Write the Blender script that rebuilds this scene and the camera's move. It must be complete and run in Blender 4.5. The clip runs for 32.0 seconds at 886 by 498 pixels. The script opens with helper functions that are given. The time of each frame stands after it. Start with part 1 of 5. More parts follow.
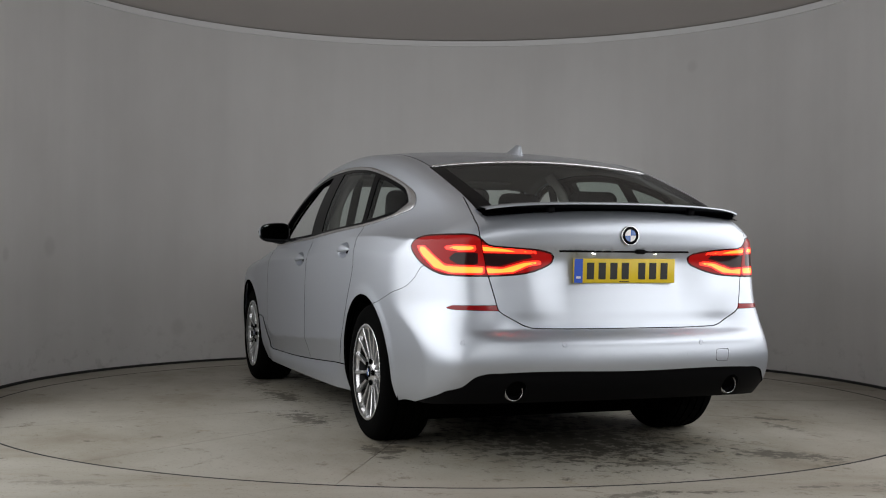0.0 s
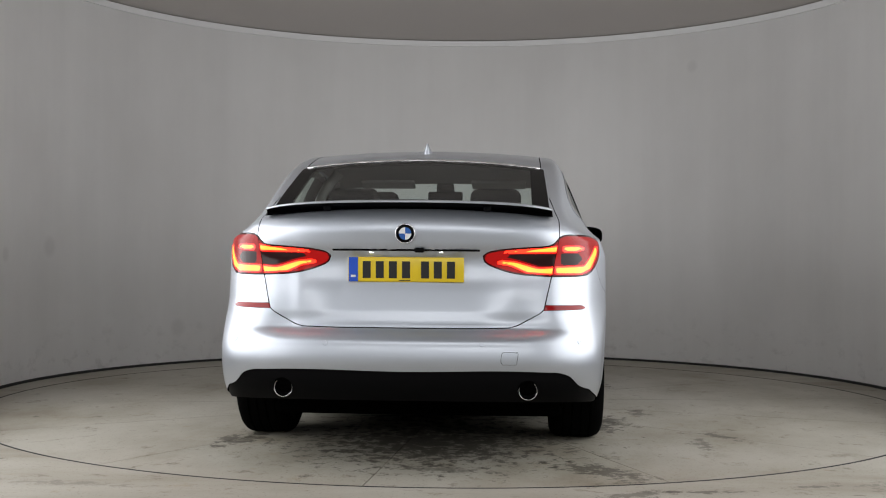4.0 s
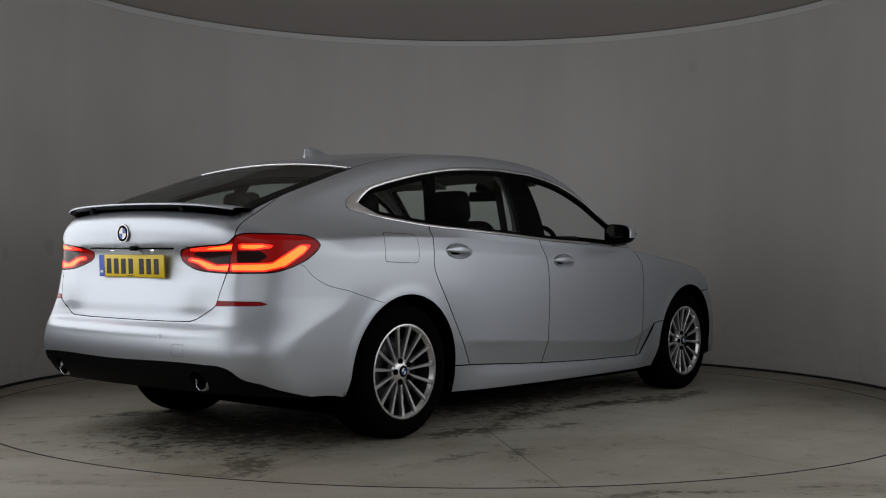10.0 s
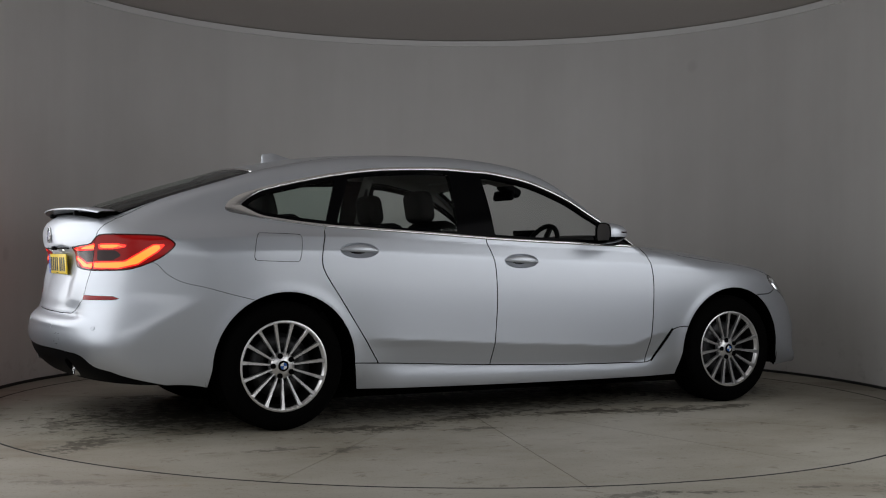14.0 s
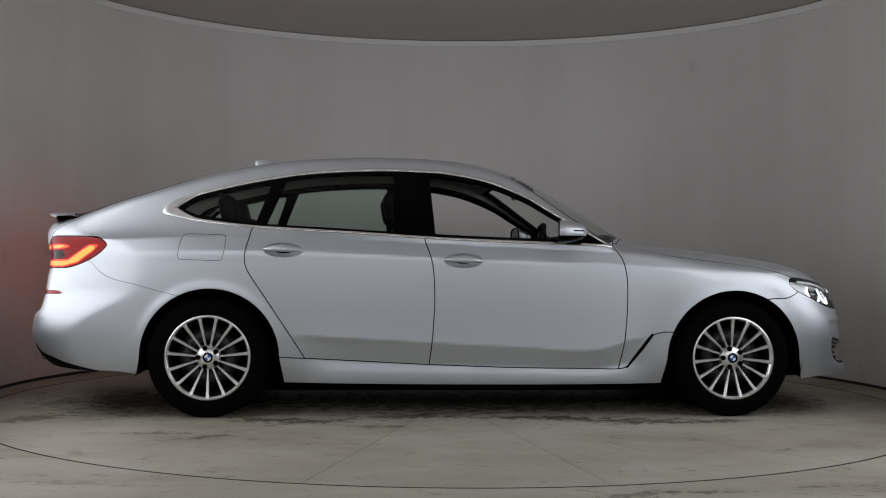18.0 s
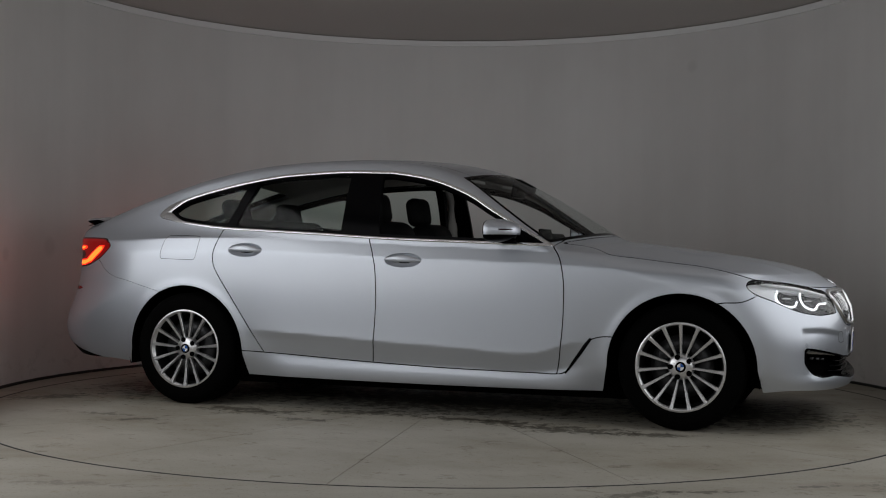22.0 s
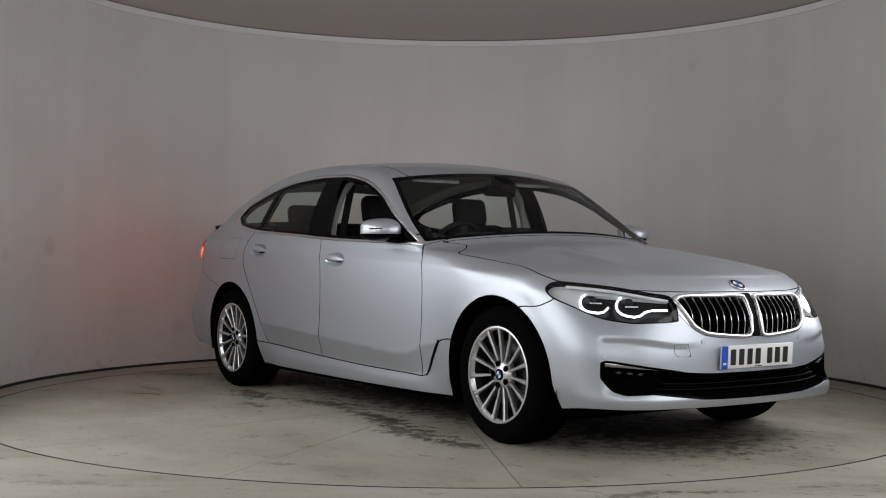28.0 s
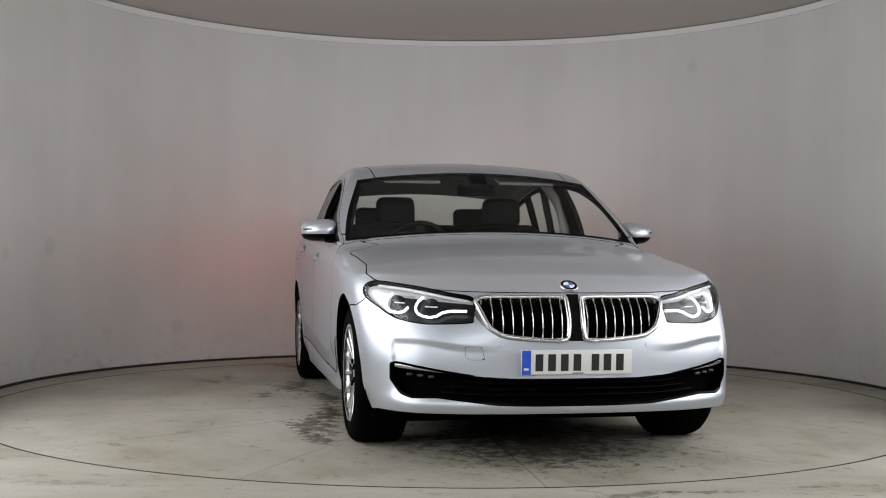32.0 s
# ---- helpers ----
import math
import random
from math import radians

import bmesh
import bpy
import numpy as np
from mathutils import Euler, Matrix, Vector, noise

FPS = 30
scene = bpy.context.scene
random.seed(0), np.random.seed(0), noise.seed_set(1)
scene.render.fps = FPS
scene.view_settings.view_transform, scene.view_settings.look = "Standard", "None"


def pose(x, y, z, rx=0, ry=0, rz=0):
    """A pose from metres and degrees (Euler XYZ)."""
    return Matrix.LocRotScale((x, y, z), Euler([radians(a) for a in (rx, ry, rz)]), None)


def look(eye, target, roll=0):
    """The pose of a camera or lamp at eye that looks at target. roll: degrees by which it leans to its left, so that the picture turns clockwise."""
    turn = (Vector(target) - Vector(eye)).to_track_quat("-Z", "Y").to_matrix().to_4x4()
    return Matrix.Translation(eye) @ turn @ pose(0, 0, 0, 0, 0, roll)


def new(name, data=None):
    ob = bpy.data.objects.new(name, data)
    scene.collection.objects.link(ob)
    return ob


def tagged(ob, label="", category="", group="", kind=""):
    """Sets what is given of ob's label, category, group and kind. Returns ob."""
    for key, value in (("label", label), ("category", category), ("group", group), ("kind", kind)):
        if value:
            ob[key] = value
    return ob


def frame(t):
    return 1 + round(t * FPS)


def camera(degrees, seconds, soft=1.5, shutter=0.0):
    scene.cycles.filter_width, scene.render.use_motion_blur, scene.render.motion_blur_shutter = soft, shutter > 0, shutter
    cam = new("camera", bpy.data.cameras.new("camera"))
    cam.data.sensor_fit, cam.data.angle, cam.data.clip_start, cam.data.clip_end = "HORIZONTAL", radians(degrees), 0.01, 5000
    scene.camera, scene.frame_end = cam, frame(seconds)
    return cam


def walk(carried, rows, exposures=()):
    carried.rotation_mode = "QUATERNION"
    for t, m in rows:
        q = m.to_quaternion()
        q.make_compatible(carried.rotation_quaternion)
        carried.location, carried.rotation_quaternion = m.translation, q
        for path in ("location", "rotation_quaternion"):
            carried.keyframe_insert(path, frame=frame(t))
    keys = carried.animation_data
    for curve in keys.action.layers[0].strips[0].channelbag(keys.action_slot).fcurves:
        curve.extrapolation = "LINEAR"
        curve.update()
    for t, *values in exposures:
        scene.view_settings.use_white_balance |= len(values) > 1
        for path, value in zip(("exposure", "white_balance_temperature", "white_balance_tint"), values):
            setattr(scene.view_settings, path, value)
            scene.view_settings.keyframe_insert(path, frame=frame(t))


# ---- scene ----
# ---------------------------------------------------------------- camera
cam = camera(40.75, 32.0, soft=1.1)
EYE = Vector((0.0, -7.786, 0.9496))
VIEW = look(EYE, EYE + Vector((-0.0066, 1.0, 0.0042)), 0.42)
walk(cam, [(0, VIEW), (32, VIEW)], exposures=[(0, 0.5), (1, 0.6), (3, 1.0), (6, 0.48), (7, 0.2), (8, 0.0), (9, -0.2), (11, -0.35), (13, -0.14), (14.5, -0.04), (17, 0.18), (19, 0.2), (20, 0.0), (21, -0.07), (23, -0.43), (25.5, -0.72), (27.5, 0.37), (28, 0.57), (29, 0.86), (32, 1.02)])

# ---------------------------------------------------------------- world and lamps
world = bpy.data.worlds.new("world")
scene.world = world
world.use_nodes = True
world.node_tree.nodes["Background"].inputs[0].default_value = (0.5, 0.5, 0.5, 1)
world.node_tree.nodes["Background"].inputs[1].default_value = 0.001


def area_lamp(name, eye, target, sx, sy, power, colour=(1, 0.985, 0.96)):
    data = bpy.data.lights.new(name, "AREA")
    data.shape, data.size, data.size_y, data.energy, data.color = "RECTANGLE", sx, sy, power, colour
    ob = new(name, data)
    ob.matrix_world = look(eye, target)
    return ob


COOL = (0.975, 0.985, 1.0)
area_lamp("softbox_lamp", (-2.74, -3.00, 1.65), (-0.65, -3.00, 1.45), 4.9, 1.90, 57, COOL)
area_lamp("softbox_lamp", (2.74, -3.00, 1.65), (0.65, -3.00, 1.45), 4.9, 1.90, 48, COOL)
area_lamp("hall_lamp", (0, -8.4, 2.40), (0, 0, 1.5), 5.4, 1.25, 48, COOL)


# ---------------------------------------------------------------- materials
def material(name, base=(0.5, 0.5, 0.5), rough=0.5, metal=0.0, coat=0.0, spec=0.5):
    m = bpy.data.materials.new(name)
    m.use_nodes = True
    b = m.node_tree.nodes["Principled BSDF"]
    b.inputs["Base Color"].default_value = (*base, 1)
    b.inputs["Roughness"].default_value = rough
    b.inputs["Metallic"].default_value = metal
    b.inputs["Coat Weight"].default_value = coat
    b.inputs["Coat Roughness"].default_value = 0.04
    b.inputs["Specular IOR Level"].default_value = spec
    return m


def node(m, kind, **inputs):
    n = m.node_tree.nodes.new(kind)
    for k, v in inputs.items():
        n.inputs[k.replace("_", " ")].default_value = v
    return n


def link(m, a, ao, b, bi):
    m.node_tree.links.new(a.outputs[ao], b.inputs[bi])


def noise_of(m, scale, detail=4, stretch=(1, 1, 1), rough=0.55, turn=0.0):
    tc = m.node_tree.nodes.new("ShaderNodeTexCoord")
    mp = m.node_tree.nodes.new("ShaderNodeMapping")
    mp.inputs["Scale"].default_value = stretch
    mp.inputs["Rotation"].default_value = (0, 0, turn)
    link(m, tc, "Object", mp, "Vector")
    n = node(m, "ShaderNodeTexNoise", Scale=scale, Detail=detail, Roughness=rough)
    link(m, mp, "Vector", n, "Vector")
    return n


def ramp(m, src, out, stops):
    r = m.node_tree.nodes.new("ShaderNodeValToRGB")
    e = r.color_ramp.elements
    while len(e) < len(stops):
        e.new(0.5)
    for el, (p, c) in zip(e, stops):
        el.position, el.color = p, (*c, 1)
    link(m, src, out, r, "Fac")
    return r


def mix(m, fac, a, b, how="MIX", amount=1.0):
    x = m.node_tree.nodes.new("ShaderNodeMix")
    x.data_type, x.blend_type = "RGBA", how
    x.inputs[0].default_value = amount
    if fac is not None:
        m.node_tree.links.new(fac, x.inputs[0])
    m.node_tree.links.new(a, x.inputs[6])
    m.node_tree.links.new(b, x.inputs[7])
    return x


def bump(m, src, out, strength, distance):
    b = m.node_tree.nodes.new("ShaderNodeBump")
    b.inputs["Strength"].default_value, b.inputs["Distance"].default_value = strength, distance
    link(m, src, out, b, "Height")
    link(m, b, "Normal", m.node_tree.nodes["Principled BSDF"], "Normal")


def grained(m, scale, amount, distance=0.0004, strength=0.4):
    """Gentle grain in roughness and relief."""
    p = m.node_tree.nodes["Principled BSDF"]
    n = noise_of(m, scale, 3)
    r = p.inputs["Roughness"].default_value
    mr = m.node_tree.nodes.new("ShaderNodeMapRange")
    mr.inputs["To Min"].default_value, mr.inputs["To Max"].default_value = max(0.02, r - amount), r + amount
    link(m, n, "Fac", mr, "Value")
    link(m, mr, "Result", p, "Roughness")
    if strength:
        bump(m, n, "Fac", strength, distance)
    return m


def glow(name, colour, strength, base=(0.5, 0.5, 0.5)):
    m = material(name, base, 0.25)
    p = m.node_tree.nodes["Principled BSDF"]
    p.inputs["Emission Color"].default_value = (*colour, 1)
    p.inputs["Emission Strength"].default_value = strength
    return m


def dull(m, spec):
    m.node_tree.nodes["Principled BSDF"].inputs["Specular IOR Level"].default_value = spec
    return m


def clear(name, tint, gloss_tint=(1, 1, 1), rough=0.0, ior=1.45, edge=0.55):
    """A thin pane: tinted see-through with a mirror gloss on top."""
    m = bpy.data.materials.new(name)
    m.use_nodes = True
    nt = m.node_tree
    nt.nodes.remove(nt.nodes["Principled BSDF"])
    t = nt.nodes.new("ShaderNodeBsdfTransparent")
    t.inputs[0].default_value = (*tint, 1)
    g = nt.nodes.new("ShaderNodeBsdfGlossy")
    g.inputs["Color"].default_value, g.inputs["Roughness"].default_value = (*gloss_tint, 1), rough
    w = nt.nodes.new("ShaderNodeLayerWeight")
    w.inputs["Blend"].default_value = 0.5
    steep = nt.nodes.new("ShaderNodeMath")
    steep.operation = "POWER"
    steep.inputs[1].default_value = 4.5
    link(m, w, "Facing", steep, 0)
    f = nt.nodes.new("ShaderNodeMath")
    f.operation = "MULTIPLY_ADD"
    base = ((ior - 1) / (ior + 1)) ** 2
    f.inputs[1].default_value, f.inputs[2].default_value = edge - base, 1.1 * base
    link(m, steep, 0, f, 0)
    x = nt.nodes.new("ShaderNodeMixShader")
    link(m, f, 0, x, 0)
    link(m, t, 0, x, 1)
    link(m, g, 0, x, 2)
    link(m, x, 0, nt.nodes["Material Output"], "Surface")
    return m


def paint_material():
    m = material("silver_paint", (0.60, 0.61, 0.63), 0.44, 0.84, 0.5)
    p = m.node_tree.nodes["Principled BSDF"]
    p.inputs["Coat Roughness"].default_value = 0.08
    flakes = noise_of(m, 900, 2)
    fine = ramp(m, flakes, "Fac", [(0.3, (0.50, 0.53, 0.580)), (0.7, (0.57, 0.60, 0.658))])
    link(m, fine, "Color", p, "Base Color")
    big = noise_of(m, 3, 3)
    mr = m.node_tree.nodes.new("ShaderNodeMapRange")
    mr.inputs["To Min"].default_value, mr.inputs["To Max"].default_value = 0.42, 0.46
    link(m, big, "Fac", mr, "Value")
    link(m, mr, "Result", p, "Roughness")
    return m


PAINT = paint_material()
BLACK_GLOSS = material("gloss_black_trim", (0.002, 0.002, 0.0025), 0.14, 0, 0.0, 0.03)
BLACK_PLASTIC = grained(material("black_plastic", (0.004, 0.004, 0.0045), 0.55, spec=0.04), 400, 0.08)
DARK_LINER = grained(material("dark_liner", (0.0025, 0.0025, 0.0025), 0.95, spec=0.0), 200, 0.05)
CHROME = material("satin_chrome", (0.72, 0.72, 0.73), 0.26, 1.0)
CHROME_DARK = material("dark_chrome", (0.5, 0.5, 0.51), 0.22, 1.0)
GLASS = clear("window_glass", (0.90, 0.93, 0.92), ior=1.25, edge=0.36)
GLASS_DARK = clear("rear_window_glass", (0.76, 0.84, 0.80), ior=1.24)
LENS = clear("headlight_lens", (0.93, 0.94, 0.95), ior=1.4)
RED_LENS = material("red_lens", (0.30, 0.008, 0.010), 0.10, 0, 0.0, 0.3)
LIT_RED_LENS = dull(glow("lit_red_lens", (1.0, 0.012, 0.012), 0.20, (0.030, 0.0015, 0.0015)), 0.2)
DEEP_RED = material("dark_red_lens", (0.05, 0.004, 0.005), 0.10, 0, 0.1, 0.2)
GREY_LENS = material("smoked_lens", (0.028, 0.012, 0.013), 0.12, 0, 0.0, 0.2)
RED_GLOW = glow("lit_red_bar", (1.0, 0.018, 0.006), 2.4, (0.3, 0.01, 0.01))
ORANGE_GLOW = glow("lit_orange_bar", (1.0, 0.062, 0.006), 7.0, (0.5, 0.03, 0.02))
WHITE_GLOW = glow("lit_white_ring", (0.93, 0.96, 1.0), 1.6, (0.9, 0.9, 0.9))
PLATE_GLOW = glow("plate_lamp_glass", (1, 0.98, 0.92), 5.0)
RUBBER = grained(material("tyre_rubber", (0.002, 0.002, 0.002), 0.9, spec=0.03), 300, 0.1)
ALLOY = grained(material("silver_alloy", (0.74, 0.74, 0.75), 0.32, 0.9), 200, 0.05, strength=0)
ALLOY_DARK = material("brake_steel", (0.045, 0.045, 0.047), 0.45, 0.8)
# alloy as well, with the shade behind the spokes put into the colour
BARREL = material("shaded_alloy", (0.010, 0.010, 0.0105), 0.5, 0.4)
MIRROR = material("dark_mirror_glass", (0.16, 0.16, 0.165), 0.02, 1.0)
YELLOW = material("yellow_plate", (0.78, 0.56, 0.02), 0.35)
WHITE_PLATE = material("white_plate", (0.74, 0.74, 0.72), 0.35)
BLUE = material("plate_blue", (0.02, 0.09, 0.55), 0.35)
INK = material("plate_ink", (0.010, 0.010, 0.010), 0.5)
BADGE_BLUE = material("badge_blue", (0.03, 0.12, 0.42), 0.2, 0, 0.6)
BADGE_WHITE = material("badge_white", (0.8, 0.8, 0.8), 0.2, 0, 0.6)
FABRIC = grained(material("black_leather", (0.004, 0.004, 0.0045), 0.6, spec=0.10), 260, 0.08, 0.001)
LINING = grained(material("grey_roof_lining", (0.30, 0.29, 0.275), 0.9, spec=0.1), 500, 0.05)
TAN = grained(material("dash_trim", (0.008, 0.008, 0.008), 0.6, spec=0.25), 300, 0.06)


def wall_material():
    m = material("white_wall_paint", (0.7, 0.69, 0.68), 0.34, spec=0.42)
    p = m.node_tree.nodes["Principled BSDF"]
    streak = noise_of(m, 2.2, 5, (1.6, 1.6, 0.10))
    blot = noise_of(m, 1.1, 5, (1, 1, 0.8))
    a = ramp(m, streak, "Fac", [(0.30, (0.756, 0.748, 0.741)), (0.70, (0.798, 0.789, 0.782))])
    b = ramp(m, blot, "Fac", [(0.3, (0.93, 0.925, 0.92)), (0.62, (1, 1, 1))])
    x = mix(m, None, a.outputs["Color"], b.outputs["Color"], "MULTIPLY")
    # scuffs low on the wall
    sep = m.node_tree.nodes.new("ShaderNodeSeparateXYZ")
    tc = m.node_tree.nodes.new("ShaderNodeTexCoord")
    link(m, tc, "Object", sep, "Vector")
    mark = noise_of(m, 7, 6, (1, 1, 1.5), 0.7)
    r = ramp(m, mark, "Fac", [(0.54, (0, 0, 0)), (0.70, (1, 1, 1))])
    low = m.node_tree.nodes.new("ShaderNodeMapRange")
    for k, v in (("From Min", 0.01), ("From Max", 0.50), ("To Min", 0.32), ("To Max", 0.0)):
        low.inputs[k].default_value = v
    link(m, sep, "Z", low, "Value")
    mul = m.node_tree.nodes.new("ShaderNodeMath")
    mul.operation = "MULTIPLY"
    link(m, r, "Color", mul, 0)
    link(m, low, "Result", mul, 1)
    dirt = m.node_tree.nodes.new("ShaderNodeRGB")
    dirt.outputs[0].default_value = (0.25, 0.235, 0.22, 1)
    y = mix(m, mul.outputs[0], x.outputs[2], dirt.outputs[0])
    last = y.outputs[2]
    for place, size, dark in (((-3.026, 0.801, 0.982), 0.07, 0.16), ((-3.125, 0.185, 0.926), 0.05, 0.16), ((-2.351, 2.067, 0.306), 0.07, 0.14), ((2.068, 2.35, 2.605), 0.05, 0.12)):
        ds = m.node_tree.nodes.new("ShaderNodeVectorMath")
        ds.operation = "DISTANCE"
        ds.inputs[1].default_value = place
        link(m, tc, "Object", ds, 0)
        mr = m.node_tree.nodes.new("ShaderNodeMapRange")
        for k, v in (("From Min", size * 0.6), ("From Max", size * 1.3), ("To Min", dark), ("To Max", 0.0)):
            mr.inputs[k].default_value = v
        link(m, ds, "Value", mr, "Value")
        last = mix(m, mr.outputs["Result"], last, dirt.outputs[0]).outputs[2]
    m.node_tree.links.new(last, p.inputs["Base Color"])
    fine = noise_of(m, 90, 3)
    bump(m, fine, "Fac", 0.06, 0.002)
    return m


def concrete_material(name, turn, stretch, stains_and_shade=()):
    m = material(name, (0.4, 0.38, 0.35), 0.5, spec=0.3)
    p = m.node_tree.nodes["Principled BSDF"]
    cloud = noise_of(m, 0.9, 6, stretch, 0.62, turn)
    a = ramp(m, cloud, "Fac", [(0.28, (0.228, 0.198, 0.146)), (0.45, (0.345, 0.322, 0.268)), (0.58, (0.405, 0.384, 0.332)), (0.75, (0.445, 0.425, 0.376))])
    smear = noise_of(m, 3.4, 9, (stretch[0] * 0.85, stretch[1] * 1.15, 1), 0.74, turn)
    b = ramp(m, smear, "Fac", [(0.24, (0.36, 0.32, 0.25)), (0.33, (0.80, 0.78, 0.73)), (0.43, (0.98, 0.975, 0.96)), (0.6, (1, 1, 1))])
    x = mix(m, None, a.outputs["Color"], b.outputs["Color"], "MULTIPLY")
    spot = noise_of(m, 15, 7, (0.7, 1.2, 1), 0.75, turn)
    c = ramp(m, spot, "Fac", [(0.29, (0.10, 0.085, 0.065)), (0.345, (0.72, 0.70, 0.66)), (0.39, (1, 1, 1))])
    y = mix(m, None, x.outputs[2], c.outputs["Color"], "MULTIPLY", 0.85)
    blot = noise_of(m, 5.5, 9, (0.8, 1.1, 1), 0.78, turn + 0.6)
    bl = ramp(m, blot, "Fac", [(0.33, (0.16, 0.14, 0.11)), (0.385, (0.66, 0.63, 0.58)), (0.425, (1, 1, 1))])
    y = mix(m, None, y.outputs[2], bl.outputs["Color"], "MULTIPLY", 0.75)
    fleck = noise_of(m, 70, 3, (1, 1, 1), 0.6)
    g = ramp(m, fleck, "Fac", [(0.30, (0.35, 0.31, 0.26)), (0.40, (1, 1, 1))])
    y = mix(m, None, y.outputs[2], g.outputs["Color"], "MULTIPLY", 0.6)
    rust = noise_of(m, 5, 6, (1, 1, 1), 0.7)
    d = ramp(m, rust, "Fac", [(0.60, (1, 1, 1)), (0.75, (0.86, 0.77, 0.64))])
    y = mix(m, None, y.outputs[2], d.outputs["Color"], "MULTIPLY", 0.9)
    last = y.outputs[2]
    if stains_and_shade:
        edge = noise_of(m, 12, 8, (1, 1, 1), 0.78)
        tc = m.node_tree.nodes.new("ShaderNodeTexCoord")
        # dark patches: real stains, and under-car shade put into the colour
        for sx, sy, ru, rv, ang, dark in stains_and_shade:
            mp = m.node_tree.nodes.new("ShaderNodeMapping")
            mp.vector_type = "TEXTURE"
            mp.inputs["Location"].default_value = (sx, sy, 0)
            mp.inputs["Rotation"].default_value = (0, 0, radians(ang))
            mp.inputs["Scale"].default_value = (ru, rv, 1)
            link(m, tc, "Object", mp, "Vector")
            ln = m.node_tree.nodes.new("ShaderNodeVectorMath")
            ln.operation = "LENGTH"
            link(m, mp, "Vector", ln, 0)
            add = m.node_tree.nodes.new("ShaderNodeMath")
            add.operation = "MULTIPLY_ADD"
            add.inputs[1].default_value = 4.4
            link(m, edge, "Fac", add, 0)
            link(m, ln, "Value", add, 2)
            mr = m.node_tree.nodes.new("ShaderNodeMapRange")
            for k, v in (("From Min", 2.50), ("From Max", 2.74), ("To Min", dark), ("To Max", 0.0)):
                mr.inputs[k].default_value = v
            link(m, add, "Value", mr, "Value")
            oil_and_shade = m.node_tree.nodes.new("ShaderNodeRGB")
            oil_and_shade.outputs[0].default_value = (0.055, 0.047, 0.034, 1)
            y = mix(m, mr.outputs["Result"], last, oil_and_shade.outputs[0])
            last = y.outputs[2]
    m.node_tree.links.new(last, p.inputs["Base Color"])
    mr = m.node_tree.nodes.new("ShaderNodeMapRange")
    mr.inputs["To Min"].default_value, mr.inputs["To Max"].default_value = 0.42, 0.66
    link(m, smear, "Fac", mr, "Value")
    link(m, mr, "Result", p, "Roughness")
    bump(m, smear, "Fac", 0.10, 0.003)
    return m


WALL = wall_material()
CONCRETE = concrete_material("worn_concrete", 0.1, (0.5, 1.5, 1), ((0.75, -3.05, 0.35, 0.10, 20, 0.6), (-1.6, -2.9, 0.5, 0.08, -10, 0.35), (1.9, -2.75, 0.4, 0.08, 25, 0.4), (1.02, -2.98, 0.30, 0.05, 4, 0.7), (1.52, -2.84, 0.22, 0.04, 12, 0.6)))
# drips and puddles left along both sides of the car, tyre smears, and painted under-car shade
DRIPS_AND_SHADE = ((1.05, -0.98, 0.60, 0.22, 4, 0.8), (0.65, -0.86, 0.50, 0.20, -8, 0.8), (1.47, -1.00, 0.40, 0.14, 10, 0.75), (0.36, -0.82, 0.50, 0.16, 0, 0.75), (-0.24, -0.75, 0.60, 0.20, 5, 0.8),
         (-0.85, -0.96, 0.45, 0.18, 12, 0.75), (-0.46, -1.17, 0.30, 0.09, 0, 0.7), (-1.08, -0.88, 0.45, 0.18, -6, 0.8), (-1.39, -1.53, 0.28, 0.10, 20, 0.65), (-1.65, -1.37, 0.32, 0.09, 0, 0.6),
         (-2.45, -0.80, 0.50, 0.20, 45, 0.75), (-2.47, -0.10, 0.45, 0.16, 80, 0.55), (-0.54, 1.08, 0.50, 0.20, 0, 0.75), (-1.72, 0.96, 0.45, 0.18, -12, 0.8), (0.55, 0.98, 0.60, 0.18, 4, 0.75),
         # the last three, wide ones: wet floor plus the car's shade painted in
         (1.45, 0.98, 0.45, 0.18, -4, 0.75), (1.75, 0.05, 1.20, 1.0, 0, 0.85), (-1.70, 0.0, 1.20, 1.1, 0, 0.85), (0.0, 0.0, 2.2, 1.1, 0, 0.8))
TABLE_TOP = concrete_material("turntable_concrete", 0.9, (0.8, 1.2, 1), DRIPS_AND_SHADE)
CEILING = grained(material("ceiling_cloth", (0.63, 0.59, 0.565), 0.8, spec=0.2), 30, 0.05)
RIM_WHITE = grained(material("white_rim_strip", (0.90, 0.90, 0.90), 0.4), 40, 0.05)
HALL = grained(material("hall_paint", (0.07, 0.07, 0.07), 0.8), 12, 0.05)
JOINT = material("joint_black", (0.02, 0.02, 0.02), 0.8)


# ---------------------------------------------------------------- mesh helpers
def part(name, bm, mat, parent=None, label="", smooth=True):
    """Link a bmesh as one mesh object under a thing or a part."""
    me = bpy.data.meshes.new(name)
    bm.normal_update()
    bm.to_mesh(me)
    bm.free()
    for p in me.polygons:
        p.use_smooth = smooth
    me.materials.append(mat)
    ob = new(name, me)
    ob.parent = parent
    return tagged(ob, label)


def sharpen(ob, degrees=35):
    ob.data.set_sharp_from_angle(angle=radians(degrees))
    return ob


def box(sx, sy, sz, at=(0, 0, 0), bevel=0.0, seg=3, turn=(0, 0, 0)):
    bm = bmesh.new()
    bmesh.ops.create_cube(bm, size=1, matrix=Matrix.Diagonal((sx, sy, sz, 1)))
    if bevel:
        bmesh.ops.bevel(bm, geom=bm.edges[:], offset=bevel, segments=seg, profile=0.5, affect="EDGES")
    bm.transform(pose(*at, *turn))
    return bm


